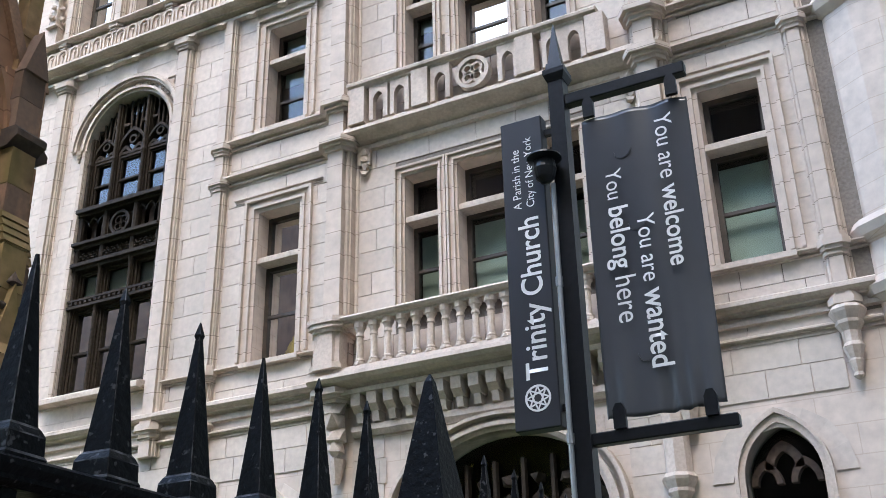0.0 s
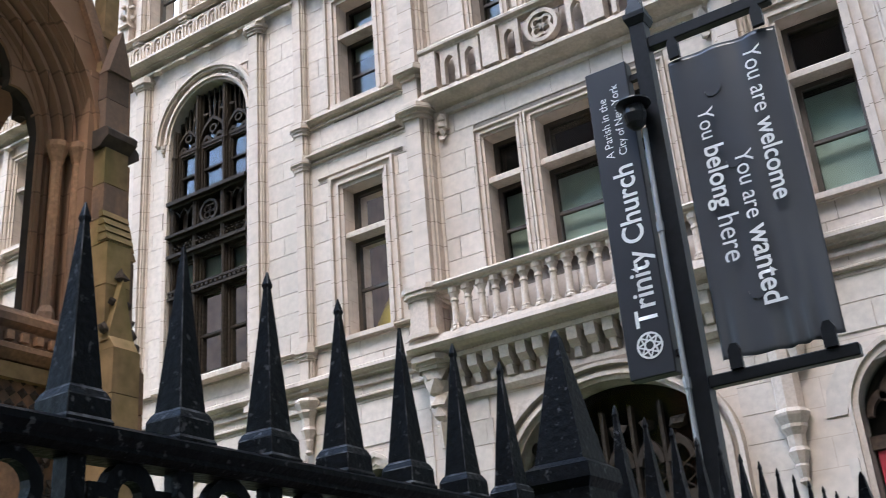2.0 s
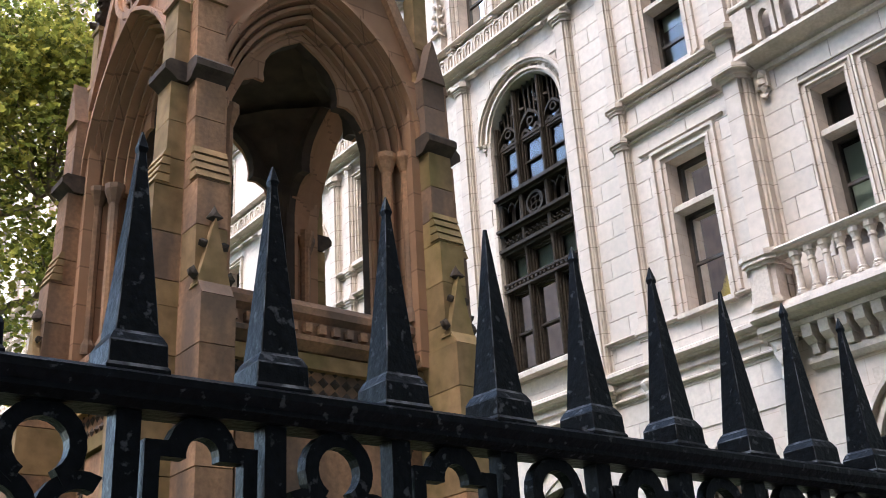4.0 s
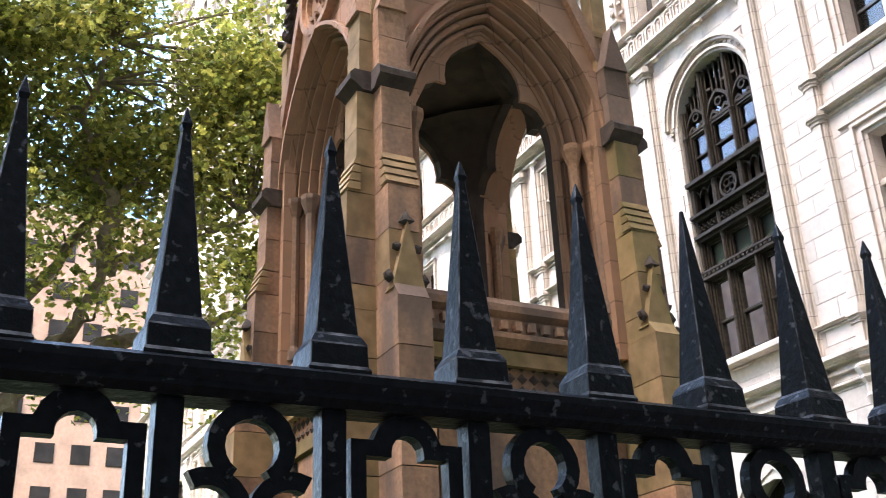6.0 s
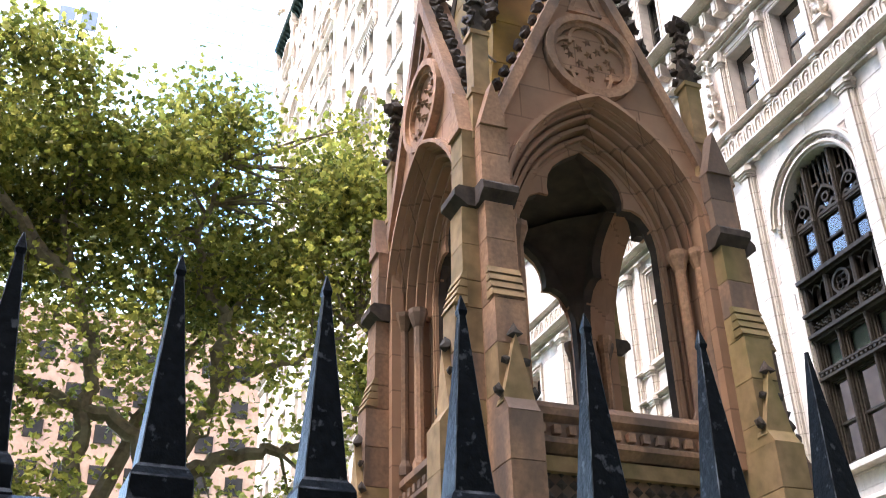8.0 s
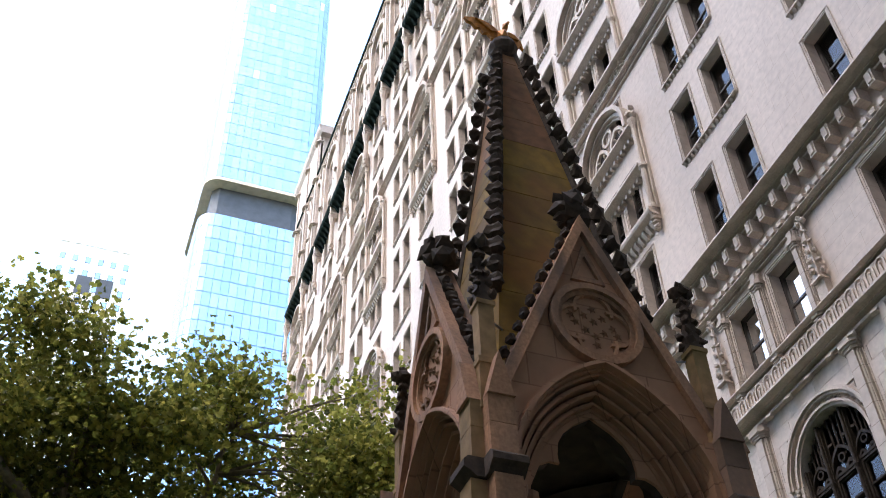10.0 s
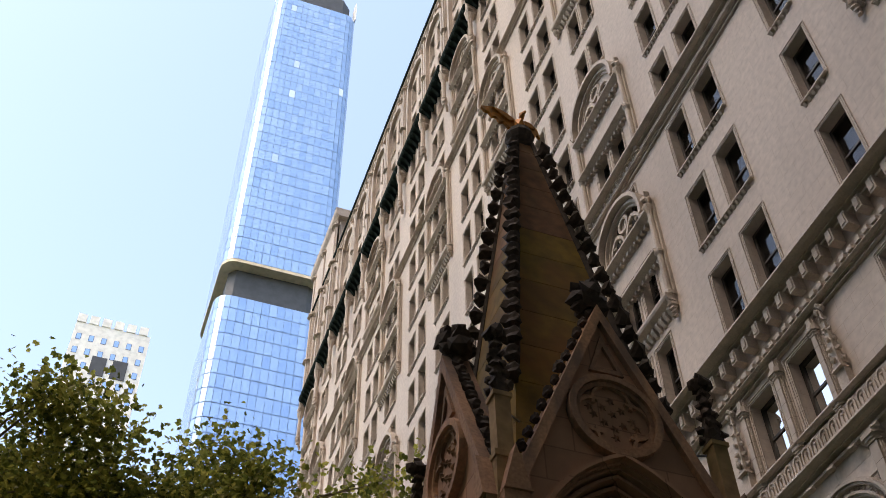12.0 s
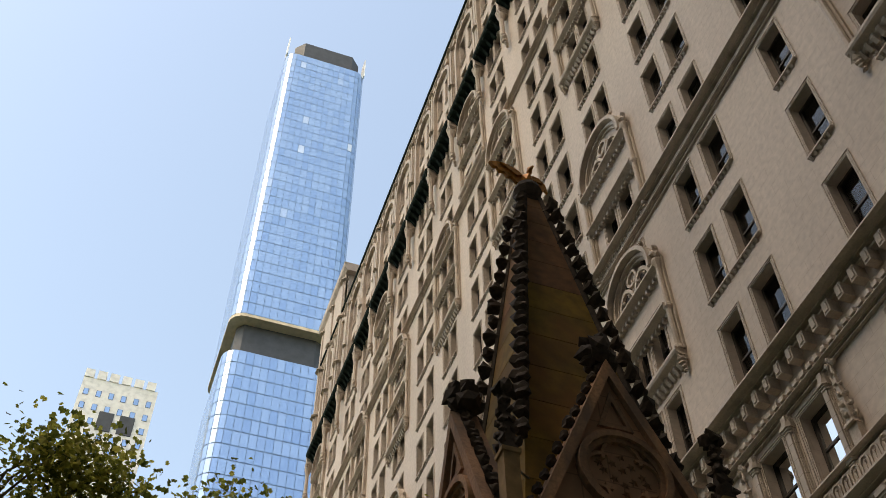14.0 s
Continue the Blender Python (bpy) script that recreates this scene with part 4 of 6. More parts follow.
# projecting features of the special bays higher up
def oriel(c, z0, tall, half=1.75):
    """A shallow stone bay: bracketed foot, slim columns with capitals, moulded bands, traceried arch on top."""
    put = lambda d, p: (p[0], FY - d, p[1])
    m = B()
    prism(m, [(FY, z0 - 0.42), (FY - 0.10, z0 - 0.40), (FY - 0.16, z0 - 0.28), (FY - 0.36, z0 - 0.18), (FY - 0.40, z0 - 0.1), (FY - 0.40, z0), (FY, z0 + 0.05)], c - half - 0.1, c + half + 0.1)
    for j in range(int(half * 2 / 0.26)):
        x = c - half + 0.14 + j * 0.26
        prism(m, [(FY, z0 - 0.62), (FY - 0.08, z0 - 0.6), (FY - 0.2, z0 - 0.4), (FY - 0.2, z0 - 0.28), (FY, z0 - 0.28)], x - 0.065, x + 0.065)
    o = part("oriel", m, limestone_trim, building, "carved limestone bay with columns and an arched head")
    top = z0 + tall * 0.74
    for s in (-half, half):
        m = B()
        box(m, c + s - 0.17, c + s + 0.17, FY - 0.10, FY, z0, top + 0.5)
        lathe(m, c + s, FY - 0.17, [(0.17, z0), (0.17, z0 + 0.12), (0.11, z0 + 0.22), (0.10, z0 + tall * 0.34), (0.17, z0 + tall * 0.36), (0.17, z0 + tall * 0.38), (0.11, z0 + tall * 0.40), (0.10, top - 0.15), (0.13, top), (0.2, top + 0.2), (0.2, top + 0.3), (0.12, top + 0.36)], 8)
        for k in range(5):
            lump(m, (c + s + 0.1 * math.cos(k * 1.4), FY - 0.2 - 0.07 * math.sin(k * 1.4), top + 0.5 + 0.09 * k), 0.13, 0.45, k)
        for k in range(5):
            lump(m, (c + s, FY - 0.2 + 0.025 * k, z0 - 0.22 - 0.15 * k), 0.19 - 0.025 * k, 0.4, k + 9)
        part("column", m, limestone_trim, o)
    for k in range(2):
        m = B()
        z = z0 + tall * (0.36 + 0.36 * k)
        prism(m, [(FY, z - 0.1), (FY - 0.2, z), (FY - 0.38, z + 0.1), (FY - 0.38, z + 0.18), (FY, z + 0.24)], c - half, c + half)
        for j in range(int(half * 2 / 0.26)):
            box(m, c - half + 0.1 + j * 0.26, c - half + 0.22 + j * 0.26, FY - 0.16, FY, z - 0.2, z - 0.03)
        part("band", m, limestone_trim, o)
    m = B()
    zs = z0 + tall * 0.72 + 0.3
    r = half - 0.12
    for a, b2, d in ((0.74, 0.80, 0.08), (0.80, 0.86, 0.2), (0.86, 0.91, 0.14), (0.91, 1.0, 0.42)):
        leg = lambda k: [(c - r * k, zs)] + segmental(r * k, zs + 0.4, r * k, 18, c) + [(c + r * k, zs)]
        ring(m, leg(a), leg(b2), put, -0.02, d)
    for s in (-1, 1):
        x = c + s * r * 0.36
        ring(m, [(x - r * 0.26, zs)] + pointed(r * 0.26, zs + 0.3, r * 0.38, 6, x) + [(x + r * 0.26, zs)], [(x - r * 0.33, zs)] + pointed(r * 0.33, zs + 0.3, r * 0.48, 6, x) + [(x + r * 0.33, zs)], put, -0.02, 0.10)
        for j in range(4):
            lump(m, (x + r * 0.17 * math.cos(j * 1.57 + 0.785), FY - 0.05, zs + 0.42 + r * 0.17 * math.sin(j * 1.57 + 0.785)), 0.075, 0.4, j)
        lump(m, (c + s * r * 0.97, FY - 0.2, zs - 0.1), 0.17, 0.45, 3)
    cir = lambda q: [(c + q * math.cos(math.pi * k / 8), zs + 0.4 + r * 0.46 + q * math.sin(math.pi * k / 8)) for k in range(17)]
    ring(m, cir(r * 0.15), cir(r * 0.22), put, -0.02, 0.10)
    part("arch", m, limestone_trim, o)
    # flat dark plates behind the tracery; a deep recess's shade is put into their colour
    m = B()
    for s in (-1, 1):
        x = c + s * r * 0.36
        prism(m, [(x - r * 0.24, zs + 0.02)] + pointed(r * 0.24, zs + 0.3, r * 0.35, 6, x) + [(x + r * 0.24, zs + 0.02)], FY - 0.012, FY + 0.01, "y")
    part("light", m, bronze, o)


oriel(SPECIAL[0], 25.3, 5.4, 1.75)
oriel(SPECIAL[0], 33.0, 6.2, 1.95)
oriel(-6.7, 26.5, 9.0, 2.4)
for i, c in enumerate(SPECIAL):
    oriel(c, 47.2 if i % 2 == 0 else 46.2, 8.6, 1.85)
    if i in (1, 3, 5):
        oriel(c, 33.0, 8.8, 1.85)
for i, c in enumerate(PAIRS):
    if i in (0, 2, 4, 6):
        oriel(c, 55.5, 8.0, 1.9)

# great copper cornice, attic and west pavilion
COLUMNS = sorted([c + 2.32 for c in PAIRS + SPECIAL] + [-9.3, -4.2, EAST], reverse=True)
m = B()
prism(m, [(FY, 64.35), (FY - 0.12, 64.4), (FY - 0.4, 64.85), (FY - 0.68, 64.98), (FY - 0.7, 65.2), (FY, 65.2)], -0.11, 0.11)
bracket_me = shape("bracket", m, copper)
for xr, xl in zip(COLUMNS, COLUMNS[1:] + [WEST]):
    # one length of copper eave between two stone columns
    a, e = xl + 0.16, xr - 0.16
    m = B()
    prism(m, [(FY, 64.9), (FY - 0.2, 65.0), (FY - 0.6, 65.10), (FY - 0.74, 65.2), (FY - 0.78, 65.45), (FY - 0.7, 65.58), (FY, 65.7)], a, e)
    cor = part("copper_cornice", m, copper, building, "dark green copper cornice with brackets")
    n = max(2, round((e - a) / 0.62))
    for k in range(n):
        repeat("bracket", bracket_me, cor, (a + (e - a) * (k + 0.5) / n, 0, 0))
    m = B()
    box(m, xl - 0.17, xl + 0.17, FY - 0.62, FY, 64.5, 65.9)
    for z0, z1, k in ((63.9, 64.1, 0.24), (64.1, 64.3, 0.28), (64.3, 64.55, 0.32), (65.1, 65.3, 0.22), (65.7, 66.0, 0.30)):
        box(m, xl - k, xl + k, FY - 0.35 - k, FY, z0, z1)
    lathe(m, xl, FY - 0.42, [(0.12, 61.0), (0.24, 61.2), (0.17, 61.4), (0.16, 63.3), (0.24, 63.5), (0.30, 63.9)], 8)
    for k in range(4):
        lump(m, (xl, FY - 0.40 + 0.06 * k, 60.85 - 0.26 * k), 0.26 - 0.045 * k, 0.35, k)
    part("eave_column", m, limestone_trim, building)
band("attic_cornice", WEST, EAST, roll(75.9, 0.7, 0.34))
# dark strip at the skyline: the shadow under the eave is put into its colour
band("gutter", WEST, EAST, [(0.1, 76.6), (0.42, 76.66), (0.44, 76.9), (0.1, 76.95)], copper)
row("attic_dentil", -74, -1.4, 0.9, lambda m, x: box(m, x - 0.2, x + 0.2, FY - 0.3, FY, 75.4, 75.9), limestone_trim, -10)
for c in PAIRS + SPECIAL:
    m = B()
    put = lambda d, p: (p[0], FY - d, p[1])
    leg = lambda k: [(c - 1.6 * k, 66.2)] + segmental(1.6 * k, 73.6, 1.6 * k, 12, c) + [(c + 1.6 * k, 66.2)]
    ring(m, leg(1.0), leg(1.2), put, 0, 0.3)
    part("attic_arch", m, limestone_trim, building)
    pier(c + 2.32, 66.0, 75.4, 0.5, 0.4, (70.0, 75.5))
m = B()
box(m, WEST - 0.3, -67.0, FY - 0.35, FY + 12, 76.97, 83.0)
pav = part("west_pavilion", m, limestone, building, "taller limestone corner pavilion")
m = B()
prism(m, [(FY - 0.35, 82.2), (FY - 0.65, 82.6), (FY - 0.7, 83.3), (FY + 12, 83.3), (FY + 12, 82.2)], WEST - 1.0, -66.4)
part("cornice", m, limestone_trim, pav)
for x in (-74.9, -71.2, -67.4):
    pier(x, 66.0, 82.0, 0.8, 0.55, (70, 76, 81.3))

# rounded corner turret
m = B()
lathe(m, -0.05, FY + 0.75, [(1.15, 0), (1.15, 60)], 16)
for z in (7.05, 7.95, 11.85, 12.7, 16.0, 16.95, 20.8, 32.5):
    lathe(m, -0.05, FY + 0.75, [(1.16, z), (1.28, z + 0.1), (1.34, z + 0.22), (1.28, z + 0.34), (1.16, z + 0.4)], 16)
part("corner_turret", m, limestone, building, "rounded limestone corner turret")

# ashlar blocks of the lower front, one by one
ZONES = [(-14.1, -12.72), (-12.48, -9.93), (-9.4, -3.96), (-3.36, -1.5), (-33.95, -14.1)]


def ashlar():
    rnd = random.Random(11)
    shapes = {}
    rest = B()
    count = 0
    for zi in range(32):
        z0 = 2.6 + zi * 0.42
        z1 = z0 + 0.413
        if z1 > 16.1:
            break
        for xa, xb in ZONES:
            x = xa
            first = True
            while x < xb - 0.05:
                w = rnd.choice((0.62, 0.78, 0.95, 1.1))
                if first and zi % 2:
                    w *= 0.55
                first = False
                x2 = min(xb, x + w)
                if xb - x2 < 0.3:
                    x2 = xb
                lo, hi = x + 0.0035, x2 - 0.0035
                cuts = [(lo, hi)]
                for ox0, ox1, oz0, oz1, kind in openings:
                    if oz0 + 0.02 < z1 and oz1 + 0.05 > z0:
                        g = {"door": 0.34, "arched": 0.1}.get(kind, 0.19)
                        if kind == "gothic":
                            g = 0.48 if oz1 - 1.6 < z0 else 0.16
                        nxt = []
                        for a, b2 in cuts:
                            if ox1 + g <= a or ox0 - g >= b2:
                                nxt.append((a, b2))
                            else:
                                if a < ox0 - g - 0.08:
                                    nxt.append((a, ox0 - g))
                                if b2 > ox1 + g + 0.08:
                                    nxt.append((ox1 + g, b2))
                        cuts = nxt
                for a, b2 in cuts:
                    if b2 - a < 0.08:
                        continue
                    w2 = round(b2 - a, 2)
                    proud = 0.020 + 0.003 * rnd.random()
                    if count < 300 and z0 > 4.6 and x > -14.2:
                        if w2 not in shapes:
                            bb = B()
                            e = 0.003
                            prism(bb, [(0, 0), (w2, 0), (w2, 0.413), (0, 0.413)], 0, 0.019, "y")
                            f0 = [v for v in bb.verts if v.co.y < 0.001]
                            for v in f0:
                                v.co.x += e if v.co.x < w2 / 2 else -e
                                v.co.z += e if v.co.z < 0.2 else -e
                            shapes[w2] = shape("ashlar_block", bb, limestone_block)
                        repeat("ashlar_block", shapes[w2], building, (a, FY - proud, z0))
                        count += 1
                    else:
                        box(rest, a, b2, FY - proud, FY + 0.002, z0, z1)
                x = x2
    tagged(part("ashlar_course", rest, limestone_block, building), kind="stuff")


ashlar()

# ---- brownstone monument ----
MX, MY, MH = -8.2, 4.35, 1.2
monument = thing("gothic_monument", "weathered brownstone Gothic monument with open arches and a crocketed spire", "monument", (MX, MY, 0))
side = lambda d, p: (d, p[0], p[1])


def crocket_mesh(r, seed):
    """A curled leaf: a knot of ragged lobes on a short stem."""
    m = B()
    rnd = random.Random(seed)
    lobes = [Vector((0.45 + 0.5 * rnd.random(), math.cos(k * 1.05 + rnd.random()), math.sin(k * 1.05 + rnd.random()) + 0.25)).normalized() for k in range(7)]
    for v in bmesh.ops.create_icosphere(m, subdivisions=2, radius=1)["verts"]:
        d = v.co.normalized()
        k = 0.62 + 0.75 * max(max(0.0, d.dot(q)) for q in lobes) ** 7 + 0.3 * rnd.random()
        stem = max(0.0, -d.x)
        v.co = Vector((d.x * k * (1 + 1.1 * stem) + 0.55, d.y * k * (1 - 0.45 * stem), d.z * k * (1 - 0.45 * stem) + 0.2 - 0.6 * stem)) * r * 0.82
    return shape("crocket", m, brownstone_dark)


crockets = [crocket_mesh(0.062, s) for s in (1, 5, 9)]
rc = random.Random(8)


rise_of = lambda k: 1.46 * k + 0.45 * (0.98 - k)


def side_meshes():
    out = []
    # gable wall with its arch
    m = B()
    steps = 12
    curve = pointed(0.98, 6.3, rise_of(0.98), steps)
    n = len(curve)
    outline = []
    for i in range(n):
        t = i / (n - 1)
        s = t * 2 if t <= 0.5 else (1 - t) * 2
        sg = -1 if t <= 0.5 else 1
        if s < 0.25:
            p = (1.14, 6.3 + (7.05 - 6.3) * s / 0.25)
        else:
            q = (s - 0.25) / 0.75
            p = (1.14 * (1 - q), 7.05 + (9.56 - 7.05) * q)
        outline.append((sg * p[0], p[1]))
    ring(m, curve, outline, side, 0.92, 1.2)
    out.append(("gable_wall", shape("gable_wall", m, brownstone_jointed)))
    # stepped arch orders with their jambs
    for a, b2, d0, d1, low in ((0.955, 0.985, 0.85, 1.16, 4.72), (0.925, 0.955, 0.85, 1.04, 4.72), (0.89, 0.925, 0.85, 1.12, 6.3), (0.86, 0.89, 0.85, 0.97, 4.72), (0.82, 0.86, 0.8, 1.04, 6.3), (0.79, 0.82, 0.8, 0.90, 4.72), (0.755, 0.79, 0.8, 0.96, 6.3), (0.72, 0.755, 0.8, 0.90, 4.72), (0.985, 1.005, 1.18, 1.22, 6.35), (1.005, 1.045, 1.18, 1.30, 6.35), (1.045, 1.065, 1.18, 1.24, 6.35)):
        m = B()
        leg = lambda k: [(-k, low)] + pointed(k, 6.3, rise_of(k), steps) + [(k, low)]
        ring(m, leg(a), leg(b2), side, d0, d1)
        out.append(("arch_order", shape("arch_order", m, brownstone_jointed)))
    # colonnettes
    for u, d in ((-0.945, 1.13), (0.945, 1.13), (-0.80, 1.03), (0.80, 1.03)):
        m = B()
        lathe(m, d, u, [(0.075, 4.72), (0.075, 4.8), (0.05, 4.86), (0.05, 6.18), (0.06, 6.2), (0.085, 6.28), (0.1, 6.32), (0.1, 6.37)], 9)
        out.append(("colonnette", shape("colonnette", m, brownstone)))
    # cusps
    m = B()
    left = [(-0.70, 4.74), (-0.70, 6.2), (-0.70, 6.50), (-0.665, 6.68), (-0.58, 6.80), (-0.48, 6.85), (-0.385, 6.845), (-0.395, 6.93), (-0.375, 7.06), (-0.31, 7.18), (-0.19, 7.29), (0, 7.41)]
    foil = left + [(-u, z) for u, z in left[-2::-1]]
    arch = [(-0.745, 4.74)] + pointed(0.745, 6.2, 1.3, 10) + [(0.745, 4.74)]
    ring(m, foil, arch, side, 0.852, 0.885)
    out.append(("cusped_foil", shape("cusped_foil", m, brownstone_jointed)))
    # added dark strip round the chamber; its colour carries the interior's shade and soot
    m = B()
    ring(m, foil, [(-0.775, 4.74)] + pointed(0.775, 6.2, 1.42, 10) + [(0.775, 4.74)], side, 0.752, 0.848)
    out.append(("inner_lining", shape("inner_lining", m, vault_dark)))
    # coping on the gable
    m = B()
    for s in (-1, 1):
        ring(m, [(s * 1.12, 7.0), (0, 9.50)], [(s * 1.22, 7.05), (0, 9.74)], side, 0.95, 1.27)
    out.append(("coping", shape("coping", m, brownstone)))
    # round medallion
    pts = lambda r, cu=0.0, cz=8.25, k=24: [(cu + r * math.cos(2 * math.pi * i / k), cz + r * math.sin(2 * math.pi * i / k)) for i in range(k + 1)]
    m = B()
    ring(m, pts(0.42), pts(0.49), side, 1.19, 1.29)
    ring(m, pts(0.37), pts(0.43), side, 1.19, 1.25)
    out.append(("medallion", shape("medallion", m, brownstone)))
    m = B()
    arc = lambda r, t: [(0.19 * math.cos(t) + r * math.cos(t + a), 8.25 + 0.19 * math.sin(t) + r * math.sin(t + a)) for a in [(-1.8 + 3.6 * i / 10) for i in range(11)]]
    for k in range(4):
        t = math.pi / 2 * k
        ring(m, arc(0.185, t), arc(0.22, t), side, 1.19, 1.235)
    out.append(("quatrefoil", shape("quatrefoil", m, brownstone)))
    m = B()
    for u, z in ((0, 0.22), (-0.1, 0.12), (0.1, 0.12), (-0.2, 0.02), (0, 0.06), (0.2, 0.02), (-0.1, -0.06), (0.1, -0.06), (0, -0.12), (0, -0.22), (-0.24, 0.1), (0.24, -0.06)):
        c = m.verts.new((1.235, u, 8.25 + z))
        rim = [m.verts.new((1.2, u + (0.055 if i % 2 else 0.022) * math.cos(i * math.pi / 5), 8.25 + z + (0.055 if i % 2 else 0.022) * math.sin(i * math.pi / 5))) for i in range(10)]
        for i in range(10):
            m.faces.new((c, rim[i], rim[(i + 1) % 10]))
    out.append(("star_carving", shape("star_carving", m, brownstone)))
    # raised triangle panels beside and over the medallion
    m = B()
    ring(m, [(-0.12, 8.87), (0, 9.17), (0.12, 8.87), (-0.12, 8.87)], [(-0.19, 8.81), (0, 9.32), (0.19, 8.81), (-0.19, 8.81)], side, 1.19, 1.235)
    out.append(("panel_moulding", shape("panel_moulding", m, brownstone)))
    # parapet under the arch, with its moulded ledge
    m = B()
    prof = [(0.8, 4.28), (1.16, 4.30), (1.24, 4.36), (1.24, 4.40), (1.15, 4.44), (1.13, 4.56), (1.19, 4.60), (1.19, 4.66), (1.10, 4.74), (0.8, 4.76)]
    prism(m, prof, -1.02, 1.02, "y")
    out.append(("parapet", shape("parapet", m, brownstone)))
    m = B()
    for i in range(15):
        box(m, 1.13, 1.2, -0.94 + i * 0.13, -0.88 + i * 0.13, 4.45, 4.52)
    out.append(("dentil_band", shape("dentil_band", m, brownstone)))
    m = B()
    for i in range(18):
        for j in range(3):
            u, z = -0.93 + i * 0.109, 3.98 + j * 0.1
            c = m.verts.new((1.13, u, z))
            q = [m.verts.new((1.105, u + a, z + e)) for a, e in ((-0.05, 0), (0, -0.045), (0.05, 0), (0, 0.045))]
            for a in range(4):
                m.faces.new((c, q[a], q[(a + 1) % 4]))
    out.append(("diaper_frieze", shape("diaper_frieze", m, brownstone_dark)))
    for z0, z1, d in ((0, 0.4, 1.42), (0.4, 1.0, 1.3), (2.5, 2.72, 1.22), (3.78, 3.9, 1.17), (4.16, 4.28, 1.17)):
        m = B()
        box(m, 1.0, d, -1.0, 1.0, z0, z1)
        out.append(("base_course", shape("base_course", m, brownstone_moss)))
    m = B()
    box(m, 1.09, 1.14, -0.72, 0.72, 2.8, 3.75)
    out.append(("tablet", shape("tablet", m, brownstone)))
    m = B()
    for i in range(9):
        for j in range(4):
            for s in (-1, 1):
                lump(m, (1.11, s * (0.78 + 0.06 * (i % 3)), 2.8 + i * 0.11 + 0.02 * j), 0.045, 0.5, i + j)
    out.append(("leaf_carving", shape("leaf_carving", m, brownstone_dark)))
    return out


m = B()
box(m, -1.1, 1.1, -1.1, 1.1, 0, 4.3)
part("base", m, brownstone, monument)
for k in range(4):
    turn = k * math.pi / 2
    if k == 0:
        SIDE = side_meshes()
    for name, me in SIDE:
        ob = repeat(name, me, monument, (0, 0, 0), turn)
        if name in ("star_carving", "dentil_band", "diaper_frieze", "leaf_carving", "panel_moulding", "medallion", "quatrefoil"):
            tagged(ob, kind="stuff")
    rot = Matrix.Rotation(turn, 4, "Z")
    for s in (-1, 1):
        for i in range(14):
            t = (i + 0.6) / 14.4
            at = rot @ Vector((1.12, s * 1.2 * (1 - t), 7.1 + 2.60 * t))
            ob = repeat("crocket", rc.choice(crockets), monument, at, turn + s * math.pi / 2 * 0.9, 1.0 + rc.random() * 0.35)
    m = B()
    for j, (z, r) in enumerate(((9.72, 0.10), (9.85, 0.16), (9.97, 0.19), (10.1, 0.12))):
        for a in range(4 if r > 0.11 else 1):
            o = 0.1 if r > 0.11 else 0
            lump(m, (1.1 + o * math.cos(a * 1.57), o * math.sin(a * 1.57), z), r * 0.72, 0.4, j * 4 + a)
    me = shape("gable_finial", m, brownstone_dark)
    tagged(repeat("gable_finial", me, monument, (0, 0, 0), turn), kind="stuff")


# buttresses of stacked blocks, two at each corner
def reach(z):
    return float(np.interp(z, (0, 0.5, 0.55, 4.42, 4.62, 5.38, 5.62, 6.30, 6.305, 6.48, 6.485, 7.1), (1.8, 1.78, 1.66, 1.64, 1.50, 1.49, 1.41, 1.40, 1.47, 1.47, 1.38, 1.37)))


levels = [0, 0.5, 0.95, 1.4, 1.85, 2.3, 2.75, 3.2, 3.65, 4.05, 4.42, 4.62, 5.0, 5.38, 5.62, 5.95, 6.30, 6.48, 6.8, 7.1]
blocks = []
for z0, z1 in zip(levels, levels[1:]):
    m = B()
    e, w = 0.004, 0.135 if z0 < 4.4 else 0.125
    if 6.29 < z0 < 6.4:
        w = 0.16
        prism(m, [(1.0, z0), (1.36, z0), (1.42, z0 + 0.05), (1.47, z0 + 0.08), (1.47, z1 - 0.04), (1.43, z1), (1.0, z1)], -w, w, "y")
    else:
        prism(m, [(1.0, z0 + e), (reach(z0 + 0.01), z0 + e), (reach(z1 - 0.01), z1 - e), (1.0, z1 - e)], -w, w, "y")
    plain = shape("block", m, brownstone_dark if 6.29 < z0 < 6.4 else brownstone)
    moss = plain.copy()
    moss.materials[0] = brownstone_dark if 6.29 < z0 < 6.4 else brownstone_moss
    blocks.append((z0, (plain, moss)))
# a small crocketed gablet on a buttress's face
m = B()
prism(m, [(-0.135, 4.50), (0.135, 4.50), (0.0, 5.06)], 1.44, 1.56, "x")
gablet = shape("gablet", m, brownstone_moss)
m = B()
for u, z, r in ((-0.16, 4.6, 0.05), (0.16, 4.6, 0.05), (0, 5.08, 0.07), (-0.09, 4.84, 0.04), (0.09, 4.84, 0.04)):
    lump(m, (1.53, u * 0.9, z), r * 0.85, 0.5, int(10 * z))
gablet_leaf = shape("gablet_leaf", m, brownstone_dark)
m = B()
prism(m, [(-0.13, 7.08), (0.13, 7.08), (0.0, 7.55)], 1.14, 1.40, "x")
upper_gablet = shape("gablet", m, brownstone)
m = B()
for i in range(4):
    prism(m, [(1.38, 5.40 + i * 0.075), (1.5 - i * 0.02, 5.40 + i * 0.075), (1.475 - i * 0.02, 5.46 + i * 0.075), (1.38, 5.46 + i * 0.075)], -0.14, 0.14, "y")
weathering = shape("weathering", m, brownstone_moss)
m = B()
frustum(m, 0, 0, 7.0, 7.5, 0.19, 0.16)
frustum(m, 0, 0, 7.5, 7.56, 0.18, 0.18)
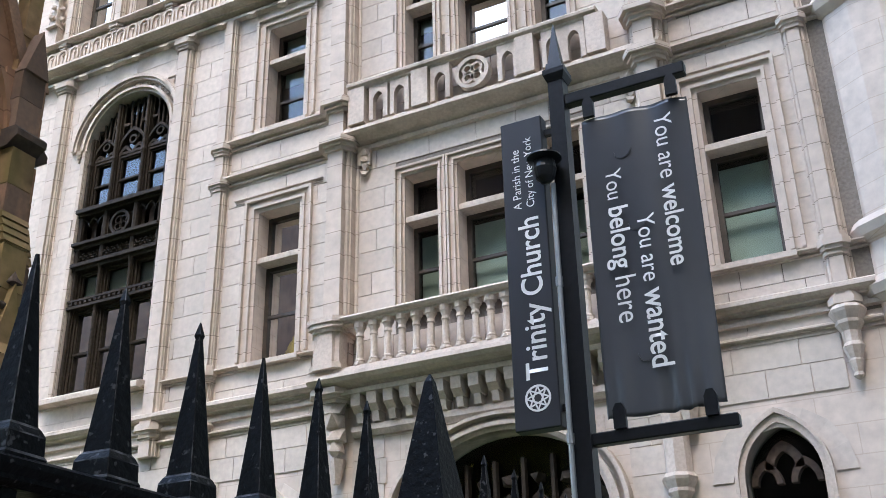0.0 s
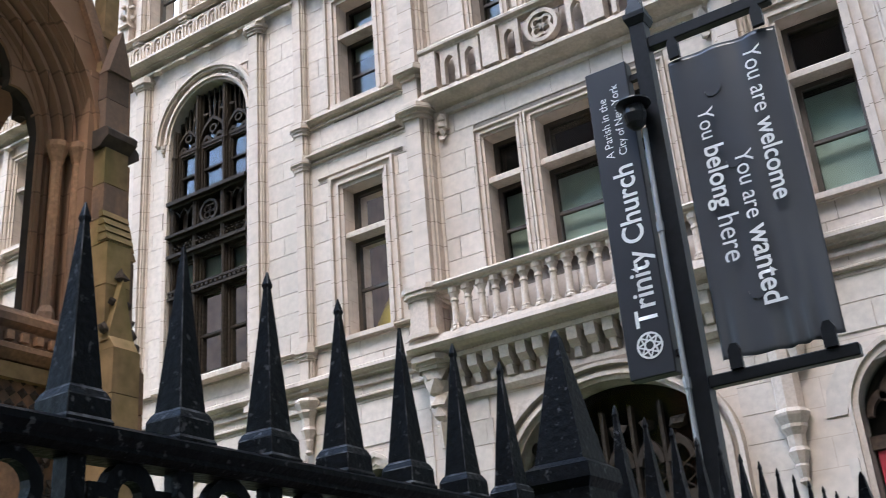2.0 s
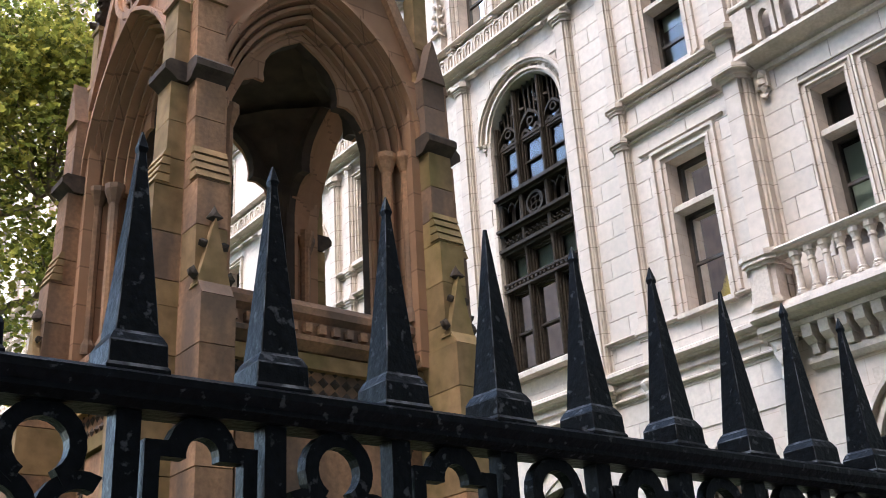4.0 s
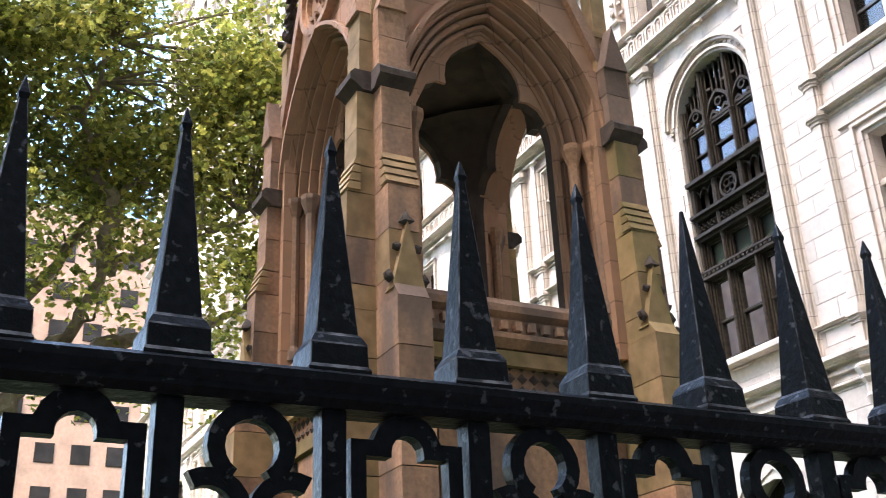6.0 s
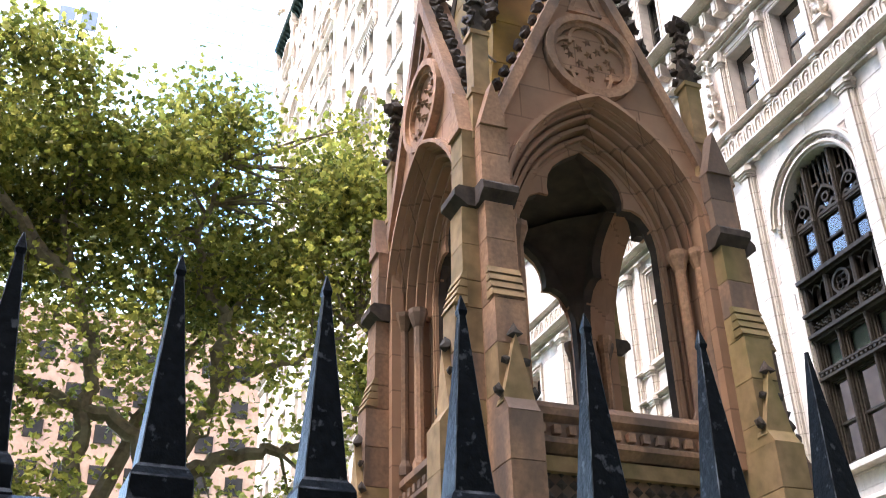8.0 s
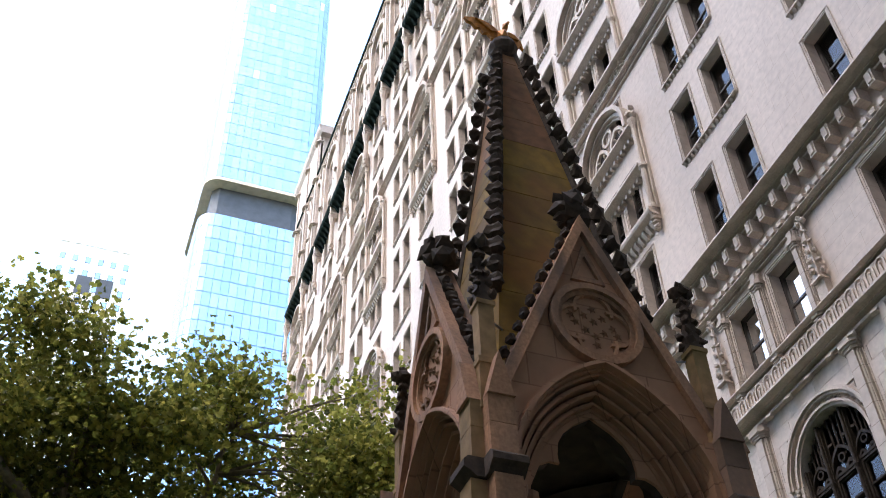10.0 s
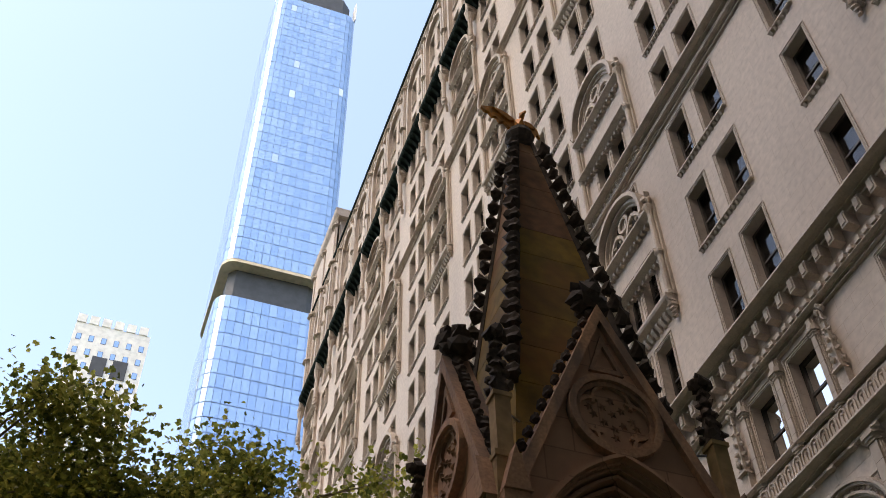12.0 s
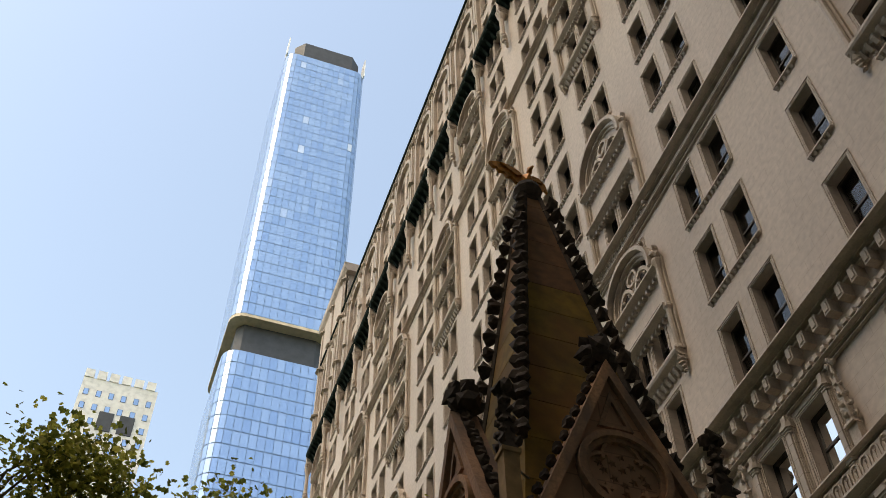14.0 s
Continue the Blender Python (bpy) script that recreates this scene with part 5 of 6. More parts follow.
frustum(m, 0, 0, 7.56, 8.22, 0.11, 0.11)
frustum(m, 0, 0, 8.22, 8.27, 0.135, 0.135)
pin_shaft = shape("pinnacle_shaft", m, brownstone_moss)
m = B()
frustum(m, 0, 0, 8.27, 9.0, 0.11, 0.025)
for j in range(5):
    for a in range(4):
        r = 0.11 - 0.02 * j
        lump(m, (r * math.cos(a * 1.5708 + 0.785), r * math.sin(a * 1.5708 + 0.785), 8.36 + j * 0.14), 0.05, 0.45, j * 4 + a)
for a in range(4):
    lump(m, (0.07 * math.cos(a * 1.5708), 0.07 * math.sin(a * 1.5708), 9.05), 0.07, 0.4, a)
lump(m, (0, 0, 9.16), 0.05, 0.3, 3)
pin_top = shape("pinnacle_spirelet", m, brownstone_dark)
rb = random.Random(2)
for k in range(4):
    turn = k * math.pi / 2
    rot = Matrix.Rotation(turn, 4, "Z")
    for s in (-1, 1):
        off = rot @ Vector((0, s * 1.13, 0))
        for z0, (plain, moss) in blocks:
            repeat("block", moss if (rb.random() < (0.75 if s > 0 else 0.3)) else plain, monument, off, turn)
        for me in (gablet, gablet_leaf, upper_gablet, weathering):
            ob = repeat(me.name.split(".")[0], me, monument, off, turn)
            if me is gablet_leaf:
                tagged(ob, kind="stuff")
    corner = rot @ Vector((1.14, -1.14, 0))
    sh = repeat("pinnacle", pin_shaft, monument, corner, turn)
    tagged(repeat("spirelet", pin_top, sh, (0, 0, 0)), kind="stuff")
    m = B()
    box(m, 0.92, 1.26, -1.26, -0.92, 4.3, 7.1)
    part("corner_pier", m, brownstone_jointed, monument).matrix_basis = rot
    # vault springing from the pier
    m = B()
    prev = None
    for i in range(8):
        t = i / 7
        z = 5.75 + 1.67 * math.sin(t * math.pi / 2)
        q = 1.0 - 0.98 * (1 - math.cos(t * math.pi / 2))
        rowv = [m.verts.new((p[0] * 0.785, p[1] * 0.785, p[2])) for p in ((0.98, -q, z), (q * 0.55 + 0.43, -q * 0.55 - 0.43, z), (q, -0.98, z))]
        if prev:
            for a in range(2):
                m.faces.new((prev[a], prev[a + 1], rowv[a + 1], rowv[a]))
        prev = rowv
    part("vault", m, vault_dark, monument).matrix_basis = rot
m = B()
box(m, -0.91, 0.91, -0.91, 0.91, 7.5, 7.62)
part("vault_crown", m, vault_dark, monument)

# spire of stone slabs with crocketed edges
half = lambda z: min(0.90, 0.13 + (14.0 - z) * 0.125)
m = B()
frustum(m, 0, 0, 7.64, 9.0, 1.18, 0.95)
part("roof_slope", m, spire_moss, monument)
courses = [7.9, 8.3, 8.9, 9.5, 10.1, 10.7, 11.25, 11.8, 12.35, 12.85, 13.35, 13.8, 14.1]
for z0, z1 in zip(courses, courses[1:]):
    a, c2 = half(z0), half(z1)
    m = B()
    e = 0.004
    v = [m.verts.new(p) for p in ((a, -a, z0 + e), (a, a, z0 + e), (c2, c2, z1 - e), (c2, -c2, z1 - e), (a - 0.12, -a + 0.12, z0 + e), (a - 0.12, a - 0.12, z0 + e), (c2 - 0.1, c2 - 0.1, z1 - e), (c2 - 0.1, -c2 + 0.1, z1 - e))]
    for f in ((0, 1, 2, 3), (7, 6, 5, 4), (0, 4, 5, 1), (1, 5, 6, 2), (2, 6, 7, 3), (3, 7, 4, 0)):
        m.faces.new([v[i] for i in f])
    me = shape("spire_slab", m, bare_slab if z0 > 11.7 else spire_moss)
    for k in range(4):
        repeat("spire_slab", me, monument, (0, 0, 0), k * math.pi / 2)
for k in range(4):
    t = math.pi / 4 + k * math.pi / 2
    for i in range(19):
        z = 8.9 + i * 0.272
        r = half(z) * math.sqrt(2) + 0.03
        repeat("crocket", rc.choice(crockets), monument, (r * math.cos(t), r * math.sin(t), z), t, 1.65 + 0.5 * rc.random())
    m = B()
    tube(m, [(half(9.3) * 1.414 * math.cos(t), half(9.3) * 1.414 * math.sin(t), 9.3), (half(14.1) * 1.414 * math.cos(t), half(14.1) * 1.414 * math.sin(t), 14.1)], [0.05, 0.035], 6)
    part("edge_roll", m, brownstone_dark, monument)
m = B()
lathe(m, 0, 0, [(0.10, 14.0), (0.17, 14.06), (0.12, 14.12), (0.18, 14.2), (0.215, 14.32), (0.18, 14.44), (0.08, 14.5)], 12)
part("finial_ball", m, brownstone_dark, monument)
m = B()
lump(m, (0, 0.02, 14.63), 0.13, 0.08, 2, (0.9, 0.85, 1.15))
lump(m, (0.05, 0.06, 14.82), 0.065, 0.08, 2, (1.2, 0.9, 1.0))
frustum(m, 0.13, 0.08, 14.79, 14.83, 0.012, 0.03, 5)
prism(m, [(-0.02, 14.72), (-0.12, 14.83), (-0.27, 14.92), (-0.46, 14.95), (-0.66, 14.90), (-0.60, 14.82), (-0.53, 14.82), (-0.47, 14.73), (-0.39, 14.75), (-0.33, 14.65), (-0.25, 14.68), (-0.17, 14.58), (-0.02, 14.56)], -0.07, -0.02, "x")
prism(m, [(-0.05, 14.74), (-0.14, 14.82), (-0.30, 14.89), (-0.46, 14.91), (-0.30, 14.80), (-0.16, 14.70)], -0.02, 0.01, "x")
prism(m, [(0.04, 14.73), (0.14, 14.82), (0.27, 14.80), (0.38, 14.70), (0.42, 14.52), (0.36, 14.58), (0.31, 14.49), (0.26, 14.56), (0.19, 14.50), (0.04, 14.57)], -0.07, -0.02, "x")
prism(m, [(0.06, 14.73), (0.15, 14.79), (0.26, 14.76), (0.33, 14.67), (0.20, 14.67)], -0.02, 0.01, "x")
prism(m, [(-0.07, 14.56), (0.08, 14.56), (0.12, 14.42), (-0.10, 14.42)], -0.17, -0.06, "x")
for v in m.verts:
    v.co.y, v.co.z = v.co.y * 0.84, 14.42 + (v.co.z - 14.42) * 1.08
part("winged_finial", m, gilt, monument, "gilded metal finial with two spread wings")
# stay rods between pinnacles and spire
m = B()
for s in (-1, 1):
    tube(m, [(1.14, s * 1.14, 8.15), (half(8.3) - 0.02, s * (half(8.3) - 0.05), 8.3)], [0.012, 0.012], 5)
part("stay_rod", m, steel, monument)

# ---- churchyard fence ----
FENCE = lambda y: -1.333 + 0.022 * y
fence = thing("iron_fence", "black painted cast-iron fence with pyramid spikes and trefoil panels", "fence", (-1.3, 0, 0))
fence.location = (0, 0, -0.019)
PITCH, FIRST, POST = 0.187, 2.038, 2.328


def spike_mesh(broken):
    """A cast pyramid on a stepped block; a broken one has lost the button at its tip."""
    m = B()
    tip = [(0.004, 2.335)] if broken else [(0.0075, 2.315), (0.0098, 2.323), (0.002, 2.347)]
    lathe(m, 0, 0, [(0.054, 2.015), (0.054, 2.022), (0.051, 2.024), (0.0495, 2.052), (0.041, 2.064), (0.0375, 2.066)] + tip, 4)
    bmesh.ops.rotate(m, verts=m.verts, cent=(0, 0, 0), matrix=Matrix.Rotation(math.pi / 4, 3, "Z"))
    bmesh.ops.bevel(m, geom=[e for e in m.edges if e.calc_length() > 0.02], offset=0.0013, segments=1, affect="EDGES", material=1)
    me = shape("spike", m, iron)
    me.materials.append(worn_iron)
    return me


spike_me, broken_me = spike_mesh(False), spike_mesh(True)
m = B()
lathe(m, 0, 0, [(0.105, 0.9), (0.105, 2.08), (0.125, 2.10), (0.12, 2.135), (0.09, 2.15), (0.015, 2.47), (0.003, 2.49)], 4)
bmesh.ops.rotate(m, verts=m.verts, cent=(0, 0, 0), matrix=Matrix.Rotation(math.pi / 4, 3, "Z"))
post_me = shape("fence_post", m, iron)
m = B()
box(m, -0.014, 0.014, -0.015, 0.015, 0.95, 1.985)
bar_me = shape("bar", m, iron)
yz = lambda d, p: (d, p[0], p[1])
m = B()
arc = lambda r, cu, cz, a0, a1, k=12: [(cu + r * math.cos(radians(a0 + (a1 - a0) * i / k)), cz + r * math.sin(radians(a0 + (a1 - a0) * i / k))) for i in range(k + 1)]
ring(m, arc(0.031, 0, 1.930, -58, 238, 16), arc(0.051, 0, 1.930, -58, 238, 16), yz, -0.010, 0.010)
for s in (-1, 1):
    a0, a1 = (118, -60) if s < 0 else (62, 240)
    ring(m, arc(0.030, s * 0.047, 1.855, a0, a1, 10), arc(0.050, s * 0.047, 1.855, a0, a1, 10), yz, -0.009, 0.009)
ring_me = shape("trefoil_ring", m, iron)
m = B()
inner = [(-0.053, 1.0), (-0.053, 1.928), (-0.021, 1.928), (-0.021, 1.932)] + arc(0.021, 0, 1.934, 178, 2, 8) + [(0.021, 1.932), (0.021, 1.928), (0.053, 1.928), (0.053, 1.0)]
outer = [(-0.072, 1.0), (-0.072, 1.947), (-0.044, 1.947), (-0.043, 1.949)] + arc(0.044, 0, 1.938, 164, 16, 8) + [(0.043, 1.949), (0.044, 1.947), (0.072, 1.947), (0.072, 1.0)]
ring(m, inner, outer, yz, -0.010, 0.010)
arch_me = shape("trefoil_arch", m, iron)


def fence_run(y0, y1, ks):
    m = B()
    prof = [(-0.024, 1.977), (-0.036, 1.985), (-0.034, 1.992), (-0.044, 2.003), (-0.044, 2.012), (-0.036, 2.018), (0.036, 2.018), (0.044, 2.012), (0.044, 2.003), (0.034, 1.992), (0.036, 1.985), (0.024, 1.977)]
    a, b2 = FENCE(y0), FENCE(y1)
    v0, v1 = [m.verts.new((a + x, y0, z)) for x, z in prof], [m.verts.new((b2 + x, y1, z)) for x, z in prof]
    for i in range(len(prof)):
        j = (i + 1) % len(prof)
        m.faces.new((v0[i], v0[j], v1[j], v1[i]))
    m.faces.new(v0)
    m.faces.new(v1[::-1])
    part("top_rail", m, iron, fence)
    m = B()
    prism(m, [(a - 0.02, y0), (a + 0.02, y0), (b2 + 0.02, y1), (b2 - 0.02, y1)], 1.02, 1.06, "z")
    part("bottom_rail", m, iron, fence)
    for i, y in enumerate(ks):
        repeat("spike", broken_me if any(abs(y - FIRST + PITCH * j) < 0.01 for j in (2, 5)) else spike_me, fence, (FENCE(y), y, 0), 0.05 * math.sin(i * 7.3))
        repeat("bar", bar_me, fence, (FENCE(y), y, 0))
        yy = y + PITCH / 2
        if yy < y1 - 0.02:
            repeat("trefoil_ring" if i % 2 else "trefoil_arch", ring_me if i % 2 else arch_me, fence, (FENCE(yy), yy, 0))


near = [FIRST - PITCH * (k - 1) for k in range(1, 20)][::-1]
fence_run(near[0] - 0.1, POST - 0.06, near)
far1 = [POST + 0.29 + PITCH * i for i in range(13)]
fence_run(POST + 0.06, far1[-1] + 0.25, far1)
P2 = far1[-1] + 0.31
far2 = [P2 + 0.29 + PITCH * i for i in range(36)]
fence_run(P2 + 0.06, far2[-1] + 0.25, far2)
for y in (POST, P2):
    repeat("fence_post", post_me, fence, (FENCE(y), y, 0))
m = B()
prism(m, [(FENCE(-1.6) - 0.2, -1.6), (FENCE(-1.6) + 0.2, -1.6), (FENCE(12) + 0.2, 12), (FENCE(12) - 0.2, 12)], 0, 0.95, "z")
tagged(part("fence_base", m, brownstone), "low brownstone wall under the iron fence", "wall", kind="structure")

# ---- lamp-post style banner pole ----
PX, PY = -1.749, 4.784
pole = thing("banner_pole", "black square metal pole with spear finial and two bracket arms", "pole", (PX, PY, 0))
m = B()
frustum(m, 0, 0, 0, 4.93, 0.064, 0.060)
part("shaft", m, iron_pole, pole)
m = B()
frustum(m, 0, 0, 4.93, 4.97, 0.066, 0.088)
frustum(m, 0, 0, 4.97, 5.0, 0.088, 0.088)
frustum(m, 0, 0, 5.0, 5.05, 0.070, 0.062)
frustum(m, 0, 0, 5.05, 5.33, 0.052, 0.004)
part("spear_finial", m, iron_pole, pole)
m = B()
box(m, 0.04, 0.70, -0.03, 0.03, 4.765, 4.835)
part("upper_arm", m, iron_pole, pole, bevel=0.006)
m = B()
box(m, 0.04, 0.73, -0.03, 0.03, 2.89, 2.95)
part("lower_arm", m, iron_pole, pole, bevel=0.006)
m = B()
tube(m, [(-0.045, -0.075, 1.2), (-0.045, -0.075, 3.4), (-0.04, -0.075, 4.28)], [0.014, 0.014, 0.014], 8)
for z in (2.9, 3.7):
    lathe(m, -0.045, -0.075, [(0.02, z), (0.02, z + 0.05)], 8)
part("conduit", m, steel, pole, "thin grey metal conduit")
m = B()
lathe(m, -0.06, -0.13, [(0.03, 4.45), (0.09, 4.415), (0.093, 4.405), (0.05, 4.395)], 18)
lathe(m, -0.06, -0.13, [(0.055, 4.39), (0.062, 4.34), (0.05, 4.29), (0.025, 4.265), (0.004, 4.26)], 16)
box(m, -0.07, -0.03, -0.1, 0.0, 4.40, 4.45)
part("dome_lamp", m, iron_pole, pole, "small black dome fixture")
m = B()
for z in (4.62, 3.08):
    box(m, -0.12, -0.04, -0.015, 0.015, z, z + 0.035)
part("sign_clamp", m, iron_pole, pole)


def lettering(text, parent, x, y, z, length, down, bold=0.0):
    """Raised print: reads downwards or upwards; length along z."""
    cu = bpy.data.curves.new("lettering", "FONT")
    cu.body, cu.size, cu.extrude, cu.offset = text, 1.0, 0.0, bold
    tmp = new("lettering", cu)
    bpy.context.view_layer.update()
    me = bpy.data.meshes.new_from_object(tmp.evaluated_get(bpy.context.evaluated_depsgraph_get()))
    bpy.data.objects.remove(tmp)
    wid = max(v.co.x for v in me.vertices) - min(v.co.x for v in me.vertices)
    k = length / wid
    x_ax, y_ax = (Vector((0, 0, -1)), Vector((1, 0, 0))) if down else (Vector((0, 0, 1)), Vector((-1, 0, 0)))
    for v in me.vertices:
        v.co = x_ax * v.co.x * k + y_ax * v.co.y * k * 1.12 + Vector((x, y, z))
    me.materials.clear()
    me.materials.append(white_print)
    ob = new("lettering", me)
    ob.parent = parent
    return ob


# the cloth banner hung between the arms
banner = thing("street_banner", "charcoal vinyl banner with white lettering hung on the pole", "banner", (PX, PY, 2.95))
bx0, bx1, bz0, bz1 = 0.12, 0.685, 0.06, 1.69


def fold(u, w):
    """How far the cloth bulges at width u, height w (both 0 to 1)."""
    return 0.012 * math.sin(u * 3.1 + w * 2) + 0.016 * math.exp(-w * 8) * math.sin(u * 34 + 2 * math.sin(u * 9)) + 0.007 * math.exp(-(1 - w) * 9) * math.sin(u * 17) + 0.006 * math.sin(u * 9 + w * 5) * (1 - w * 0.5) + 0.008 * math.exp(-((u - w * 0.5 - 0.3) * 7) ** 2)


nu, nw = 44, 70
verts, faces = [], []
for i in range(nu + 1):
    for j in range(nw + 1):
        u, w = i / nu, j / nw
        sag = 0.012 * math.sin(u * math.pi) * (1 - 2 * w)
        verts.append((bx0 + (bx1 - bx0) * u, -fold(u, w), bz0 + (bz1 - bz0) * w - sag))
for i in range(nu):
    for j in range(nw):
        a = i * (nw + 1) + j
        faces.append((a, a + nw + 1, a + nw + 2, a + 1))
me = bpy.data.meshes.new("cloth")
me.from_pydata(verts, [], faces)
me.materials.append(vinyl)
for p in me.polygons:
    p.use_smooth = True
cloth = part("cloth", me, None, banner)
so = cloth.modifiers.new("thick", "SOLIDIFY")
so.thickness = 0.004
m = B()
for u, w in ((0.36, 0.86), (0.43, 0.60), (0.40, 0.18)):
    x, z = bx0 + (bx1 - bx0) * u, bz0 + (bz1 - bz0) * w
    pts = lambda r: [(x + r * math.cos(math.pi + math.pi * k / 8), z + r * math.sin(math.pi + math.pi * k / 8)) for k in range(9)]
    ring(m, pts(0.042), pts(0.047), lambda d, p: (p[0], -d, p[1]), fold(u, w) - 0.002, fold(u, w) + 0.006)
part("wind_slit", m, vinyl, cloth, "half-round wind flap cut in the cloth")
for x, z in ((0.17, 1.70), (0.62, 1.70)):
    m = B()
    prism(m, [(x - 0.03, z), (x + 0.03, z), (x + 0.03, z + 0.09), (x + 0.015, z + 0.12), (x - 0.015, z + 0.12), (x - 0.03, z + 0.09)], -0.035, -0.01, "y")
    part("strap", m, iron_pole, banner, "black strap tab holding the cloth")
for x, z in ((0.19, 0.0), (0.62, 0.0)):
    m = B()
    prism(m, [(x - 0.03, z), (x + 0.03, z), (x + 0.03, z + 0.09), (x + 0.015, z + 0.12), (x - 0.015, z + 0.12), (x - 0.03, z + 0.09)], -0.045, -0.018, "y")
    part("strap", m, iron_pole, banner, "black strap tab holding the cloth")
YT = -0.034
lettering("You are", banner, 0.515, YT, 1.60, 0.37, True)
lettering("welcome", banner, 0.515, YT, 1.19, 0.44, True, 0.014)
lettering("You are", banner, 0.372, YT, 1.06, 0.36, True)
lettering("wanted", banner, 0.372, YT, 0.66, 0.40, True, 0.014)
lettering("You", banner, 0.232, YT, 1.35, 0.17, True)
lettering("belong", banner, 0.232, YT, 1.14, 0.34, True, 0.014)
lettering("here", banner, 0.232, YT, 0.76, 0.24, True)

# the rigid name sign on the other side
sign = thing("hanging_sign", "narrow charcoal sign panel with white lettering and round emblem", "sign", (PX, PY, 3.0))
m = B()
box(m, -0.335, -0.095, -0.05, 0.03, 0.0, 1.735)
part("panel", m, sign_paint, sign, bevel=0.006)
lettering("Trinity Church", sign, -0.145, -0.053, 0.25, 0.88, False, 0.014)
lettering("A Parish in the", sign, -0.232, -0.053, 1.19, 0.36, False)
lettering("City of New York", sign, -0.160, -0.053, 1.19, 0.42, False)
m = B()
put = lambda d, p: (p[0], -d, p[1])
cir = lambda r: [(-0.205 + r * math.cos(2 * math.pi * k / 24), 0.155 + r * math.sin(2 * math.pi * k / 24)) for k in range(25)]
ring(m, cir(0.058), cir(0.068), put, 0.05, 0.053)
for k in range(8):
    a, b2 = 2 * math.pi * k / 8, 2 * math.pi * (k + 3) / 8
    p, q = Vector((0.06 * math.cos(a), 0.06 * math.sin(a))), Vector((0.06 * math.cos(b2), 0.06 * math.sin(b2)))
    nrm = (q - p).orthogonal().normalized() * 0.004
    quad = [p + nrm, q + nrm, q - nrm, p - nrm]
    m.faces.new([m.verts.new((-0.205 + c.x, -0.0525 - 0.0002 * k, 0.155 + c.y)) for c in quad])
part("emblem", m, white_print, sign, "white round lattice emblem")


# ---- plane tree ----
BOUGHS = [
    [(0.1, -0.4, 5.0), (0, -0.48, 6.2), (0, -0.43, 7.4), (0, -0.51, 8.3), (0, -0.9, 9.15), (0.2, -1.2, 10.8), (0.1, -1.0, 12.0)],
    [(0.1, -0.4, 5.0), (0, 0.3, 5.7), (0, 0.48, 6.2), (0, 1.03, 6.95), (0, 1.5, 7.95), (0, 2.5, 8.36), (0, 3.5, 9.2)],
    [(0, 0.55, 6.4), (0, 0.16, 7.0), (0, -0.64, 7.33), (0, -1.26, 7.5), (0.2, -2.4, 8.4), (0.3, -3.6, 9.6)],
    [(0, 1.4, 7.8), (0, 1.35, 8.2), (0, 1.43, 8.96), (0, 1.06, 9.3), (0, 0.9, 10.4), (0.2, 1.2, 11.6)],
    [(0, 0.5, 6.25), (0, 1.3, 6.6), (0, 1.92, 6.86), (0, 2.42, 6.96), (0, 3.2, 7.3), (0, 3.7, 7.9)],
    [(0.1, -0.4, 5.0), (0.3, -1.4, 6.2), (0.6, -2.6, 7.2), (0.8, -4.0, 8.2), (1.0, -5.2, 9.2)],
    [(0.1, -0.4, 5.0), (-0.6, 0.2, 7.0), (-1.2, 1.2, 9.0), (-1.4, 2.0, 10.8)],
    [(0, -0.9, 9.15), (0.3, -2.0, 10.2), (0.5, -3.0, 11.6)],
]


